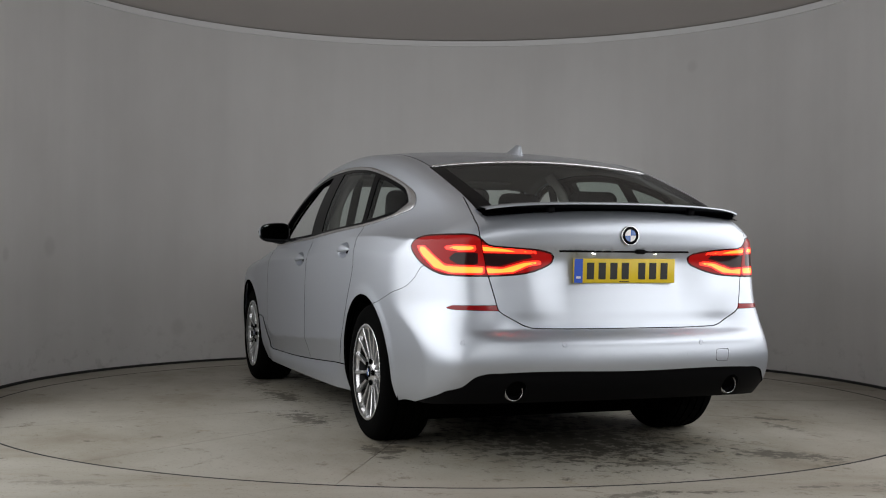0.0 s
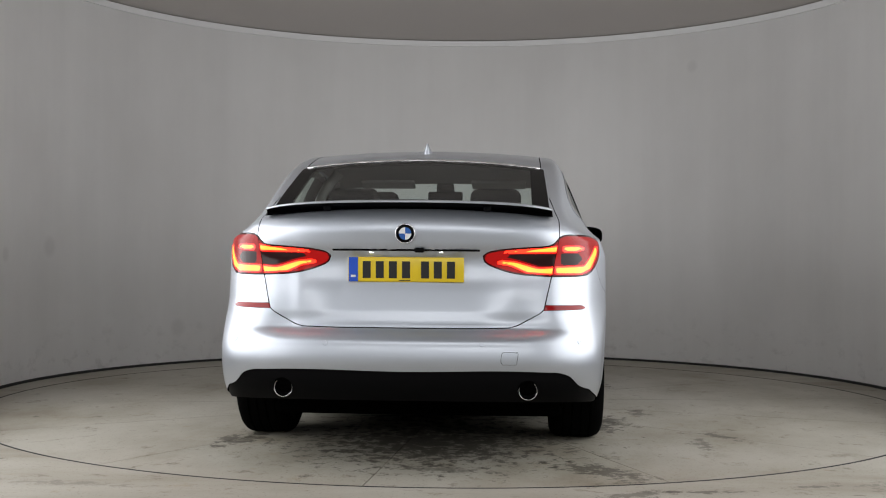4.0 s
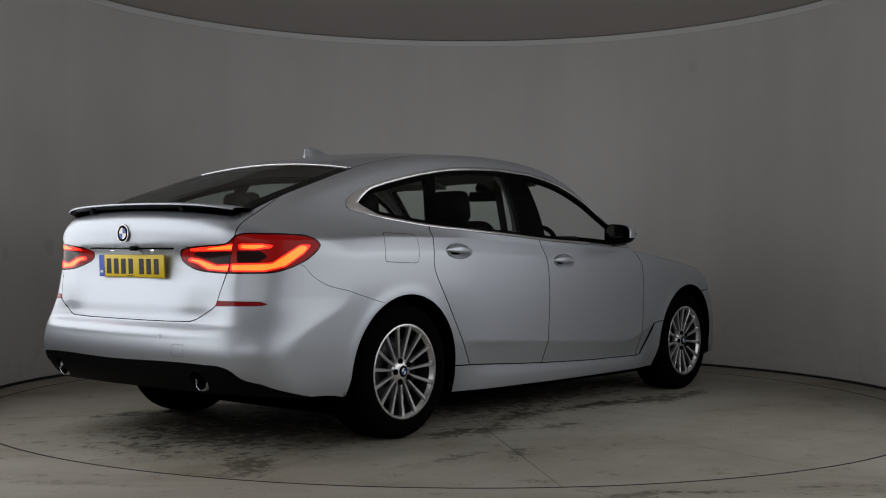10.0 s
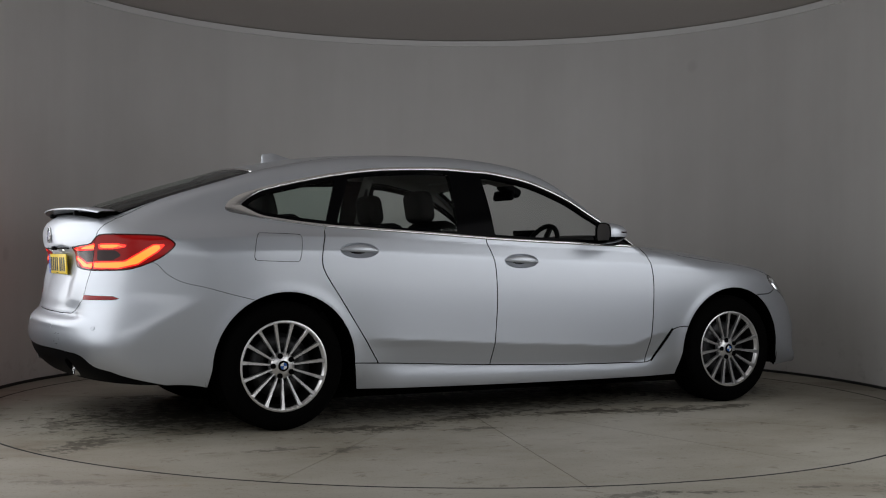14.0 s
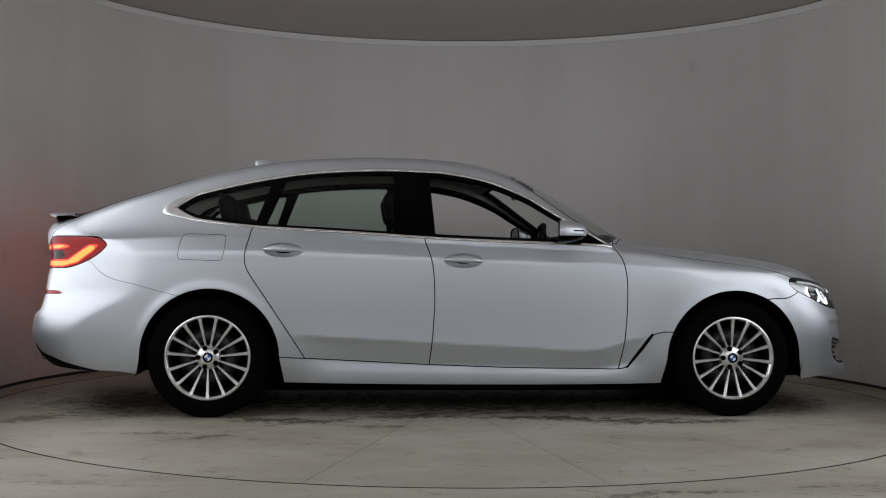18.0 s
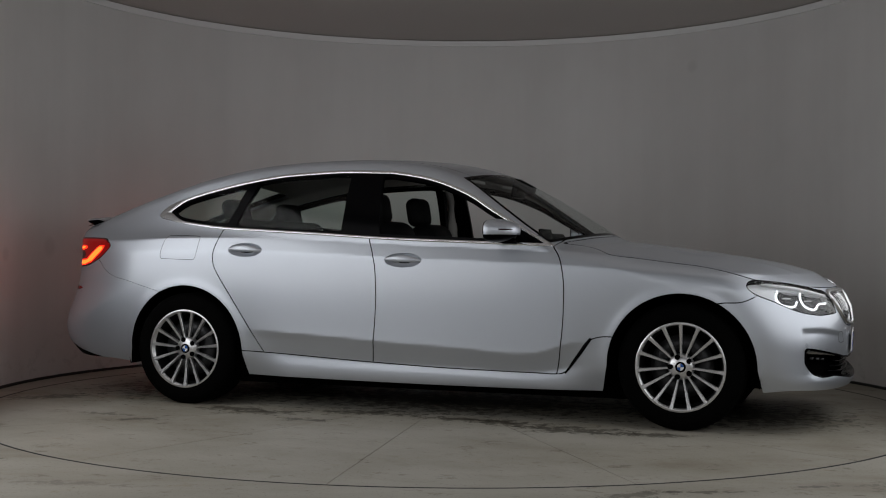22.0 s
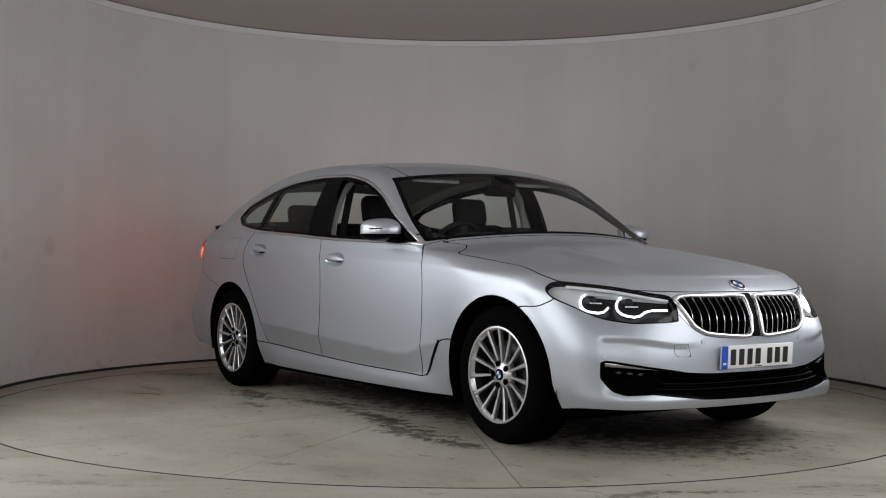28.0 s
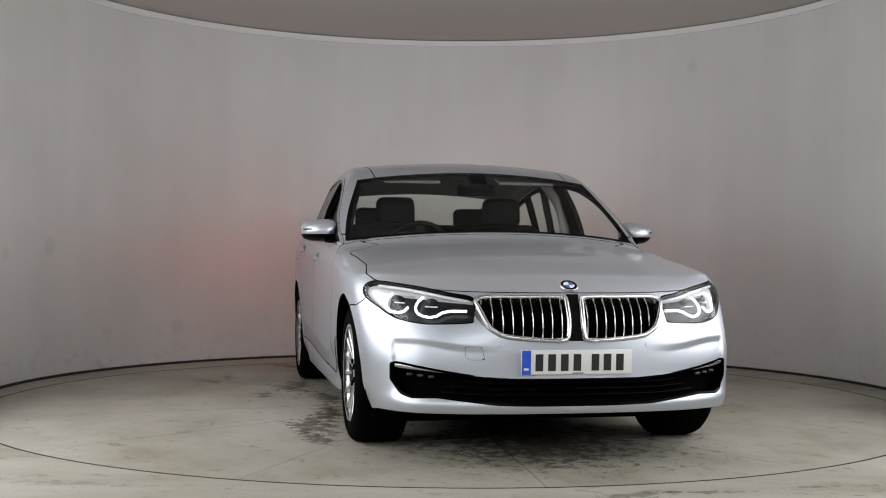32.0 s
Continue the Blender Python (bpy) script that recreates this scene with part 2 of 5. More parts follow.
def join(bms):
    out = bms[0]
    for b in bms[1:]:
        me = bpy.data.meshes.new("tmp")
        b.to_mesh(me)
        out.from_mesh(me)
        b.free()
        bpy.data.meshes.remove(me)
    return out


def lathe(profile, steps=64, axis="Z", arc=2 * math.pi, start=0.0):
    """Turn a profile of (radius, height) round an axis."""
    bm = bmesh.new()
    rows = []
    closed = abs(arc - 2 * math.pi) < 1e-6
    n = steps if closed else steps + 1
    for i in range(n):
        a = start + arc * i / steps
        rows.append([bm.verts.new((r * math.cos(a), r * math.sin(a), h)) for r, h in profile])
    for i in range(steps):
        p, q = rows[i], rows[(i + 1) % n]
        for k in range(len(profile) - 1):
            f = [p[k], q[k], q[k + 1], p[k + 1]]
            bm.faces.new(f)
    bmesh.ops.remove_doubles(bm, verts=bm.verts[:], dist=1e-6)
    bmesh.ops.recalc_face_normals(bm, faces=bm.faces[:])
    if axis == "Y":
        bm.transform(Matrix.Rotation(radians(90), 4, "X"))
    elif axis == "X":
        bm.transform(Matrix.Rotation(radians(90), 4, "Y"))
    return bm


def tube(points, radius, closed=False, sides=8, flat=1.0):
    """A round bar along points."""
    bm = bmesh.new()
    pts = [Vector(p) for p in points]
    n = len(pts)
    rings = []
    for i, p in enumerate(pts):
        a = pts[i - 1] if (i or closed) else p
        b = pts[(i + 1) % n] if (i < n - 1 or closed) else p
        d = (b - a).normalized()
        up = Vector((0, 0, 1)) if abs(d.z) < 0.9 else Vector((1, 0, 0))
        u = d.cross(up).normalized()
        v = u.cross(d)
        rings.append([bm.verts.new(p + radius * (math.cos(2 * math.pi * k / sides) * u + flat * math.sin(2 * math.pi * k / sides) * v)) for k in range(sides)])
    for i in range(n if closed else n - 1):
        for k in range(sides):
            bm.faces.new((rings[i][k], rings[i][(k + 1) % sides], rings[(i + 1) % n][(k + 1) % sides], rings[(i + 1) % n][k]))
    if not closed:
        bm.faces.new(rings[0])
        bm.faces.new(rings[-1][::-1])
    bmesh.ops.recalc_face_normals(bm, faces=bm.faces[:])
    return bm


# ---------------------------------------------------------------- the room
AXIS = Vector((0.03, 0.30, 0))
R_WALL, H_WALL = 3.13, 2.90
R_TABLE = 2.904
TABLE_AT = Vector((-0.004, -0.042, 0))


def build_room():
    # drum wall: an arc with thickness, open towards the camera
    start, arc = radians(-11), radians(202)
    bm = lathe([(R_WALL, 0.0), (R_WALL, H_WALL), (R_WALL + 0.12, H_WALL), (R_WALL + 0.12, 0.0), (R_WALL, 0.0)], 160, arc=arc, start=start)
    ob = part("wall_drum", bm, WALL)
    ob.location = AXIS
    tagged(sharpen(ob), "curved white painted studio wall with faint streaks", "wall", kind="structure")
    # rim strip in two lengths, butted with a visible joint
    seam = math.acos((0.99 - AXIS.x) / R_WALL)
    for a0, a1 in ((start, seam - 0.0007), (seam + 0.0007, start + arc)):
        bm = lathe([(R_WALL - 0.02, H_WALL - 0.0), (R_WALL - 0.02, H_WALL + 0.050), (R_WALL + 0.03, H_WALL + 0.050), (R_WALL + 0.03, H_WALL + 0.001), (R_WALL - 0.02, H_WALL)], 100, arc=a1 - a0, start=a0)
        ob = part("trim", bm, RIM_WHITE)
        ob.location = AXIS
        tagged(sharpen(ob), "pale strip along the top of the curved wall", "trim", kind="structure")
    bm = lathe([(R_WALL - 0.014, 0.0), (R_WALL - 0.014, 0.014), (R_WALL - 0.001, 0.019), (R_WALL - 0.001, 0.0)], 160, arc=arc, start=start)
    ob = part("baseboard", bm, JOINT)
    ob.location = AXIS
    tagged(sharpen(ob), "thin dark gap strip where wall meets floor", "baseboard", kind="structure")
    # ceiling
    bm = box(12, 7.2, 0.1, (0, 1.0, H_WALL + 0.058 + 0.05))
    tagged(part("ceiling", bm, CEILING, smooth=False), "plain grey ceiling above the curved wall", "ceiling", kind="structure")
    bm = box(12, 8.8, 0.1, (0, -7.0, H_WALL + 0.058 + 0.05))
    tagged(part("ceiling_hall", bm, HALL, smooth=False), "plain dark ceiling of the hall", "ceiling", kind="structure")
    # floor with a round hole for the turntable
    bm = bmesh.new()
    n = 128
    inner = [bm.verts.new((TABLE_AT.x + (R_TABLE + 0.005) * math.cos(2 * math.pi * i / n), TABLE_AT.y + (R_TABLE + 0.005) * math.sin(2 * math.pi * i / n), 0)) for i in range(n)]
    deep = [bm.verts.new((v.co.x, v.co.y, -0.05)) for v in inner]
    outer = []
    for i in range(n):
        c, s = math.cos(2 * math.pi * i / n), math.sin(2 * math.pi * i / n)
        k = min(6 / max(abs(c), 1e-6), 11.4 / max(abs(s), 1e-6)) if s < 0 else min(6 / max(abs(c), 1e-6), 4.6 / max(abs(s), 1e-6))
        outer.append(bm.verts.new((k * c, k * s, 0)))
    for i in range(n):
        j = (i + 1) % n
        bm.faces.new((inner[i], outer[i], outer[j], inner[j]))
        bm.faces.new((deep[i], inner[i], inner[j], deep[j]))
    bm.faces.new(deep)
    tagged(part("floor", bm, CONCRETE, smooth=False), "worn pale concrete studio floor with brown smears", "floor", kind="structure")
    # the hall in front of the drum, which closes the place
    for nm, s, at in (("wall_west", (0.1, 16, 3.1), (-6, -3.4, 1.55)), ("wall_east", (0.1, 16, 3.1), (6, -3.4, 1.55)),
                      ("wall_south", (12, 0.1, 3.1), (0, -11.4, 1.55)), ("wall_north", (12, 0.1, 3.1), (0, 4.6, 1.55))):
        tagged(part(nm, box(*s, at), HALL, smooth=False), "plain dark painted hall wall", "wall", kind="structure")


def build_turntable():
    table = new("turntable")
    tagged(table, "round tyre-stained concrete car turntable with radial joints, painted under-car shade", "turntable")
    n = 14
    gap, half, steps = 0.0022, math.pi / n, 14
    m = steps + 1
    for k in range(n):
        bm = bmesh.new()
        rows = []
        for z in (0.0, -0.04):
            ring = []
            for r in (0.01, R_TABLE - 0.010):
                for i in range(m):
                    a = -half + 2 * half * i / steps
                    side = gap * ((i == 0) - (i == steps))
                    ring.append(bm.verts.new((r * math.cos(a) - side * math.sin(a), r * math.sin(a) + side * math.cos(a), z)))
            rows.append(ring)
        for i in range(steps):
            bm.faces.new((rows[0][i], rows[0][m + i], rows[0][m + i + 1], rows[0][i + 1]))
            bm.faces.new((rows[0][m + i], rows[1][m + i], rows[1][m + i + 1], rows[0][m + i + 1]))
        bm.faces.new((rows[0][0], rows[1][0], rows[1][m], rows[0][m]))
        bm.faces.new((rows[0][steps], rows[0][m + steps], rows[1][m + steps], rows[1][steps]))
        bm.transform(Matrix.Rotation(radians(-29.5) + half + 2 * half * k, 4, "Z"))
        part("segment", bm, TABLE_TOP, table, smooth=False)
    part("edge_seal", lathe([(R_TABLE - 0.009, -0.03), (R_TABLE - 0.009, 0.0012), (R_TABLE + 0.003, 0.0012), (R_TABLE + 0.003, -0.03)], 160), JOINT, table, "dark seal round the turntable edge")
    part("underlay", lathe([(0.0, -0.035), (R_TABLE - 0.006, -0.035)], 96), JOINT, table, "dark joint filler below the segments")
    return table


build_room()
turntable = build_turntable()


# ---------------------------------------------------------------- car: the body surface as smooth profile curves
# x forward from mid wheelbase, y to the car's left, z up from the ground
def curve(*pts):
    """A smooth cubic through (x, value) pairs, held flat outside."""
    xs = np.array([p[0] for p in pts], float)
    ys = np.array([p[1] for p in pts], float)
    d = np.diff(ys) / np.diff(xs)
    m = np.empty_like(ys)
    h = np.diff(xs)
    m[1:-1] = (d[:-1] * h[1:] + d[1:] * h[:-1]) / (h[1:] + h[:-1])
    m[0], m[-1] = d[0], d[-1]

    def at(x):
        x = np.clip(x, xs[0], xs[-1])
        i = np.clip(np.searchsorted(xs, x) - 1, 0, len(xs) - 2)
        w = xs[i + 1] - xs[i]
        t = (x - xs[i]) / w
        return ((2 * t**3 - 3 * t**2 + 1) * ys[i] + (t**3 - 2 * t**2 + t) * w * m[i] + (-2 * t**3 + 3 * t**2) * ys[i + 1] + (t**3 - t**2) * w * m[i + 1])

    return at


def step(a, b, x):
    t = np.clip((x - a) / (b - a), 0, 1)
    return t * t * (3 - 2 * t)


def smax(a, b, k):
    h = np.maximum(k - np.abs(a - b), 0) / k
    return np.maximum(a, b) + h * h * k * 0.25


TOP = curve((-2.62, 1.126), (-2.54, 1.148), (-2.42, 1.180), (-2.30, 1.225), (-1.95, 1.340), (-1.63, 1.434), (-1.39, 1.487), (-1.15, 1.524), (-0.80, 1.550),
            (-0.45, 1.557), (-0.20, 1.549), (0.08, 1.516), (0.33, 1.445), (0.50, 1.362), (0.70, 1.250), (0.88, 1.140), (1.00, 1.066), (1.06, 1.040),
            (1.15, 1.028), (1.34, 1.006), (1.59, 0.974), (1.84, 0.938), (2.09, 0.888), (2.25, 0.833), (2.36, 0.770), (2.45, 0.680))
SWEEP = curve((-2.6, -0.16), (-1.4, -0.10), (-0.6, 0.0), (0.0, 0.09), (0.5, 0.24), (1.0, 0.25), (1.6, 0.12), (2.3, 0.38))
CROWN = curve((-2.6, 0.085), (-1.8, 0.080), (-0.6, 0.080), (0.3, 0.095), (1.0, 0.070), (1.6, 0.085), (2.3, 0.03))
WIDTH = curve((-2.70, 0.82), (-2.40, 0.878), (-2.10, 0.913), (-1.75, 0.938), (-1.40, 0.944), (-0.9, 0.940), (0.0, 0.939), (0.9, 0.940), (1.40, 0.946),
              (1.70, 0.940), (1.95, 0.915), (2.20, 0.865), (2.45, 0.79))
BELT = curve((-2.6, 1.00), (-2.1, 1.02), (-1.7, 1.035), (-1.3, 1.040), (-0.9, 1.035), (-0.15, 1.005), (0.4, 0.985), (0.82, 0.965), (1.2, 0.925), (1.6, 0.885), (2.0, 0.82), (2.4, 0.75))
LEAN = curve((-2.6, 0.40), (-1.8, 0.34), (-1.2, 0.24), (-0.6, 0.15), (0.3, 0.14), (0.8, 0.20), (1.2, 0.5), (2.4, 0.8))
ROUND = curve((-2.6, 0.2), (-1.8, 0.2), (-1.2, 0.38), (-0.6, 0.54), (0.3, 0.58), (0.9, 0.7), (2.4, 1.0))
LEDGE = curve((-2.6, 0.125), (-2.2, 0.115), (-1.8, 0.088), (-1.4, 0.055), (-0.9, 0.015), (-0.4, 0.0), (2.4, 0.0))
FLANK = curve((0.15, -0.053), (0.20, -0.029), (0.25, -0.0230), (0.286, -0.0270), (0.302, -0.0290), (0.34, -0.0200), (0.40, -0.0010), (0.424, 0.0070), (0.430, 0.0085), (0.437, 0.0085),
              (0.47, 0.0078), (0.52, 0.0072), (0.58, 0.0072), (0.66, 0.0072), (0.74, 0.0066), (0.82, 0.0050), (0.88, 0.0026), (0.916, 0.0002), (0.923, -0.0008), (0.931, -0.0033), (0.95, -0.0098), (0.98, -0.020), (1.04, -0.043))
FLANK_END = curve((0.15, -0.075), (0.22, -0.05), (0.30, -0.024), (0.45, -0.006), (0.60, 0.001), (0.75, 0.0045), (0.86, 0.003), (0.916, 0.0005), (0.923, -0.0005), (0.931, -0.0030), (0.95, -0.0095), (0.98, -0.020), (1.04, -0.043))
CREASE = curve((-1.1, 0.495), (-0.83, 0.474), (0.28, 0.410), (0.74, 0.396), (0.95, 0.468), (1.1, 0.49))
NOSE = curve((0.15, 2.19), (0.19, 2.32), (0.225, 2.395), (0.26, 2.415), (0.33, 2.402), (0.45, 2.396), (0.53, 2.397), (0.60, 2.395), (0.66, 2.385), (0.72, 2.365), (0.78, 2.332), (0.84, 2.26))
TAIL = curve((0.18, -2.38), (0.25, -2.50), (0.32, -2.59), (0.38, -2.632), (0.42, -2.645), (0.46, -2.655), (0.54, -2.652), (0.572, -2.645), (0.594, -2.625), (0.612, -2.592), (0.635, -2.584), (0.70, -2.582),
             (0.78, -2.575), (0.86, -2.560), (0.94, -2.560), (0.985, -2.577), (1.03, -2.584), (1.08, -2.590), (1.12, -2.590), (1.15, -2.575), (1.18, -2.52))


TAIL_SIDE = curve((0.18, -2.38), (0.25, -2.50), (0.32, -2.59), (0.38, -2.632), (0.46, -2.655), (0.55, -2.655), (0.65, -2.640), (0.75, -2.618), (0.85, -2.600), (0.98, -2.590), (1.08, -2.580), (1.18, -2.50))


def side_y(x, z):
    """Half width of the body at a place of the side view."""
    belt = BELT(x)
    mid = step(-1.15, -0.8, x) * (1 - step(0.85, 1.1, x))
    zz = z + (0.43 - CREASE(x)) * np.clip(1 - np.abs(z - 0.43) / 0.25, 0, 1)
    low_z = np.minimum(z, belt) + (1.0 - belt) * step(0.70, 1.0, z)
    low = mid * FLANK(np.where(z < 0.68, zz, low_z)) + (1 - mid) * FLANK_END(low_z)
    up = np.maximum(z - belt, 0)
    w = WIDTH(x) + low - LEDGE(x) * (1 - np.exp(-up / 0.065)) - LEAN(x) * up - ROUND(x) * up * up
    for xc in (-1.528, 1.535):
        r = np.hypot(x - xc, z - 0.345)
        w = w + 0.006 * np.exp(-(((r - 0.40) / 0.035) ** 2)) * (z < 0.9)
    return w


def top_z(x, y):
    xs = x + SWEEP(x) * y * y
    bulge = 0.008 * np.exp(-(((y - 0.50 + 0.10 * (2.2 - x)) / 0.07) ** 2)) * step(1.1, 1.4, x) * (1 - step(2.0, 2.25, x))
    return TOP(xs) - CROWN(x) * y * y + bulge


def nose_x(y, z):
    k = step(0.44, 0.74, z)
    plan = (1 - k) * (0.16 * y**2 + 0.38 * y**6) + k * (0.33 * y**2 + 0.28 * y**6)
    edge = 0.525 + 0.030 * step(0.45, 0.74, y)
    cheek = 0.015 * step(0.30, 0.66, y) * (1 - step(0.785, 0.818, y)) * (1 - step(edge - 0.02, edge + 0.02, z)) * step(0.28, 0.36, z)
    return NOSE(z) - plan - cheek


def tail_x(y, z):
    k = step(0.45, 0.75, z)
    plan = (1 - k) * (0.13 * y**2 + 0.40 * y**8) + k * (0.16 * y**2 + 0.80 * y**8)
    recess = 0.036 * (1 - step(0.28, 0.50, y)) * step(0.58, 0.84, z) * (1 - step(0.957, 0.972, z))
    out = step(0.50, 0.78, y)
    return (1 - out) * TAIL(z) + out * TAIL_SIDE(z) + plan + recess


def body_f(p):
    """Negative inside the body, positive outside."""
    x, y, z = p[:, 0], np.abs(p[:, 1]), p[:, 2]
    s = y - side_y(x, z)
    t = (z - top_z(x, np.minimum(y, 0.95))) * 0.85
    n = (x - nose_x(np.minimum(y, 1.0), z)) * 0.9
    r = (tail_x(np.minimum(y, 1.0), z) - x) * 0.9
    e = smax(n, r, 0.01)
    k = 0.035 + 0.06 * step(1.0, 1.4, x) + 0.05 * (1 - step(-2.4, -1.9, x))
    f = smax(s, t, k)
    return smax(f, e, 0.075 + 0.010 * (x < 0))


def gradient(p, e=0.004):
    g = np.empty_like(p)
    for k in range(3):
        d = np.zeros(3)
        d[k] = e
        g[:, k] = body_f(p + d) - body_f(p - d)
    return g / np.linalg.norm(g, axis=1, keepdims=True)


def surface():
    """The left half of the body: places, normals and triangles."""
    phis = np.radians(np.concatenate([np.linspace(-90, 25, 150), np.linspace(25, 90, 85)[1:]]))
    org, way = [], []
    X0, X1, ZC = -1.90, 1.72, 0.62
    stations = [(X1, a) for a in np.radians(np.linspace(90, 0, 84, endpoint=False))]
    stations += [(x, 0.0) for x in np.linspace(X1, X0, 215)]
    stations += [(X0, -a) for a in np.radians(np.linspace(0, 90, 90)[1:])]
    for x, a in stations:
        c, s = math.cos(a), math.sin(a)
        org.append(np.tile((x, 0.0, ZC), (len(phis), 1)))
        way.append(np.stack([np.full(len(phis), s), c * np.cos(phis), c * np.sin(phis)], 1))
    org, way = np.concatenate(org), np.concatenate(way)
    way[np.abs(way) < 1e-9] = 0.0
    lo, hi = np.full(len(org), 0.02), np.full(len(org), 1.7)
    for _ in range(34):
        mid = (lo + hi) / 2
        inside = body_f(org + way * mid[:, None]) < 0
        lo, hi = np.where(inside, mid, lo), np.where(inside, hi, mid)
    v = org + way * lo[:, None]
    m, n = len(stations), len(phis)
    i, j = np.meshgrid(np.arange(m - 1), np.arange(n - 1), indexing="ij")
    a = (i * n + j).ravel()
    quads = np.stack([a, a + n, a + n + 1, a + 1], 1)
    tri = np.concatenate([quads[:, [0, 1, 2]], quads[:, [0, 2, 3]]])
    nrm = gradient(v)
    nrm[np.abs(v[:, 1]) < 1e-6, 1] = 0
    fn = np.cross(v[tri[:, 1]] - v[tri[:, 0]], v[tri[:, 2]] - v[tri[:, 0]])
    ok = np.linalg.norm(fn, axis=1) > 1e-10
    tri, fn = tri[ok], fn[ok]
    flip = (fn * nrm[tri[:, 0]]).sum(1) < 0
    tri[flip] = tri[flip][:, ::-1]
    return v, nrm, tri


def clip(m, f):
    """The piece of a mesh (places, normals, triangles) where f is negative."""
    v, n, t = m
    f = np.where(np.abs(f) < 1e-7, 1e-7, f)
    s = f < 0
    c = s[t].sum(1)
    keep = [t[c == 3]]
    one, two = t[c == 1], t[c == 2]
    r1 = np.argmax(s[one], 1) if len(one) else np.zeros(0, int)
    r2 = np.argmax(~s[two], 1) if len(two) else np.zeros(0, int)
    k1, k2 = np.arange(len(one)), np.arange(len(two))
    a1, b1, c1 = one[k1, r1], one[k1, (r1 + 1) % 3], one[k1, (r1 + 2) % 3]
    a2, b2, c2 = two[k2, r2], two[k2, (r2 + 1) % 3], two[k2, (r2 + 2) % 3]
    ea = np.concatenate([a1, a1, a2, a2])
    eb = np.concatenate([b1, c1, b2, c2])
    lo, hi = np.minimum(ea, eb), np.maximum(ea, eb)
    key, inv = np.unique(lo.astype(np.int64) * len(v) + hi, return_inverse=True)
    i, j = key // len(v), key % len(v)
    w = (f[i] / (f[i] - f[j]))[:, None]
    nv, nn = v[i] + (v[j] - v[i]) * w, n[i] + (n[j] - n[i]) * w
    if len(nn):
        nn = nn / np.linalg.norm(nn, axis=1, keepdims=True)
    q = inv + len(v)
    o, p = len(one), len(two)
    ab1, ac1, ab2, ac2 = q[:o], q[o:2 * o], q[2 * o:2 * o + p], q[2 * o + p:]
    keep += [np.stack([a1, ab1, ac1], 1), np.stack([ab2, b2, c2], 1), np.stack([ab2, c2, ac2], 1)]
    t = np.concatenate(keep)
    v, n = np.concatenate([v, nv]), np.concatenate([n, nn])
    used, t = np.unique(t, return_inverse=True)
    return v[used], n[used], t.reshape(-1, 3)


def outline(pts, rounds=5):
    """A closed smooth loop through points; rounds = 0 keeps it straight."""
    p = np.array(pts, float)
    if not rounds:
        return p
    out = []
    n = len(p)
    for i in range(n):
        a, b, c, d = p[i - 1], p[i], p[(i + 1) % n], p[(i + 2) % n]
        for k in range(rounds):
            t = k / rounds
            out.append(0.5 * (2 * b + (c - a) * t + (2 * a - 5 * b + 4 * c - d) * t * t + (3 * b - a - 3 * c + d) * t**3))
    return np.array(out)


def inside(u, w, loop):
    """Signed distance to a loop in a plane, negative inside."""
    out = np.full(len(u), 9.0)
    lo, hi = loop.min(0) - 0.12, loop.max(0) + 0.12
    near = (u > lo[0]) & (u < hi[0]) & (w > lo[1]) & (w < hi[1])
    q = np.stack([u[near], w[near]], 1)
    best = np.full(len(q), 9.0)
    odd = np.zeros(len(q), bool)
    for a, b in zip(loop, np.roll(loop, -1, 0)):
        ab = b - a
        h = np.clip(((q - a) @ ab) / (ab @ ab + 1e-12), 0, 1)
        best = np.minimum(best, np.hypot(*(q - a - h[:, None] * ab).T))
        if abs(ab[1]) > 1e-12:
            cross = ((a[1] > q[:, 1]) != (b[1] > q[:, 1])) & (q[:, 0] < ab[0] * (q[:, 1] - a[1]) / ab[1] + a[0])
            odd ^= cross
    out[near] = np.where(odd, -best, best)
    return out


def flipped(m):
    v, n, t = m
    s = np.array((1, -1, 1))
    return v * s, n * s, t[:, ::-1]


def both(m):
    v, n, t = flipped(m)
    return np.concatenate([m[0], v]), np.concatenate([m[1], n]), np.concatenate([m[2], t + len(m[0])])


def moved(m, d):
    """The sheet pushed out by d along its normals."""
    return m[0] + m[1] * d, m[1], m[2]


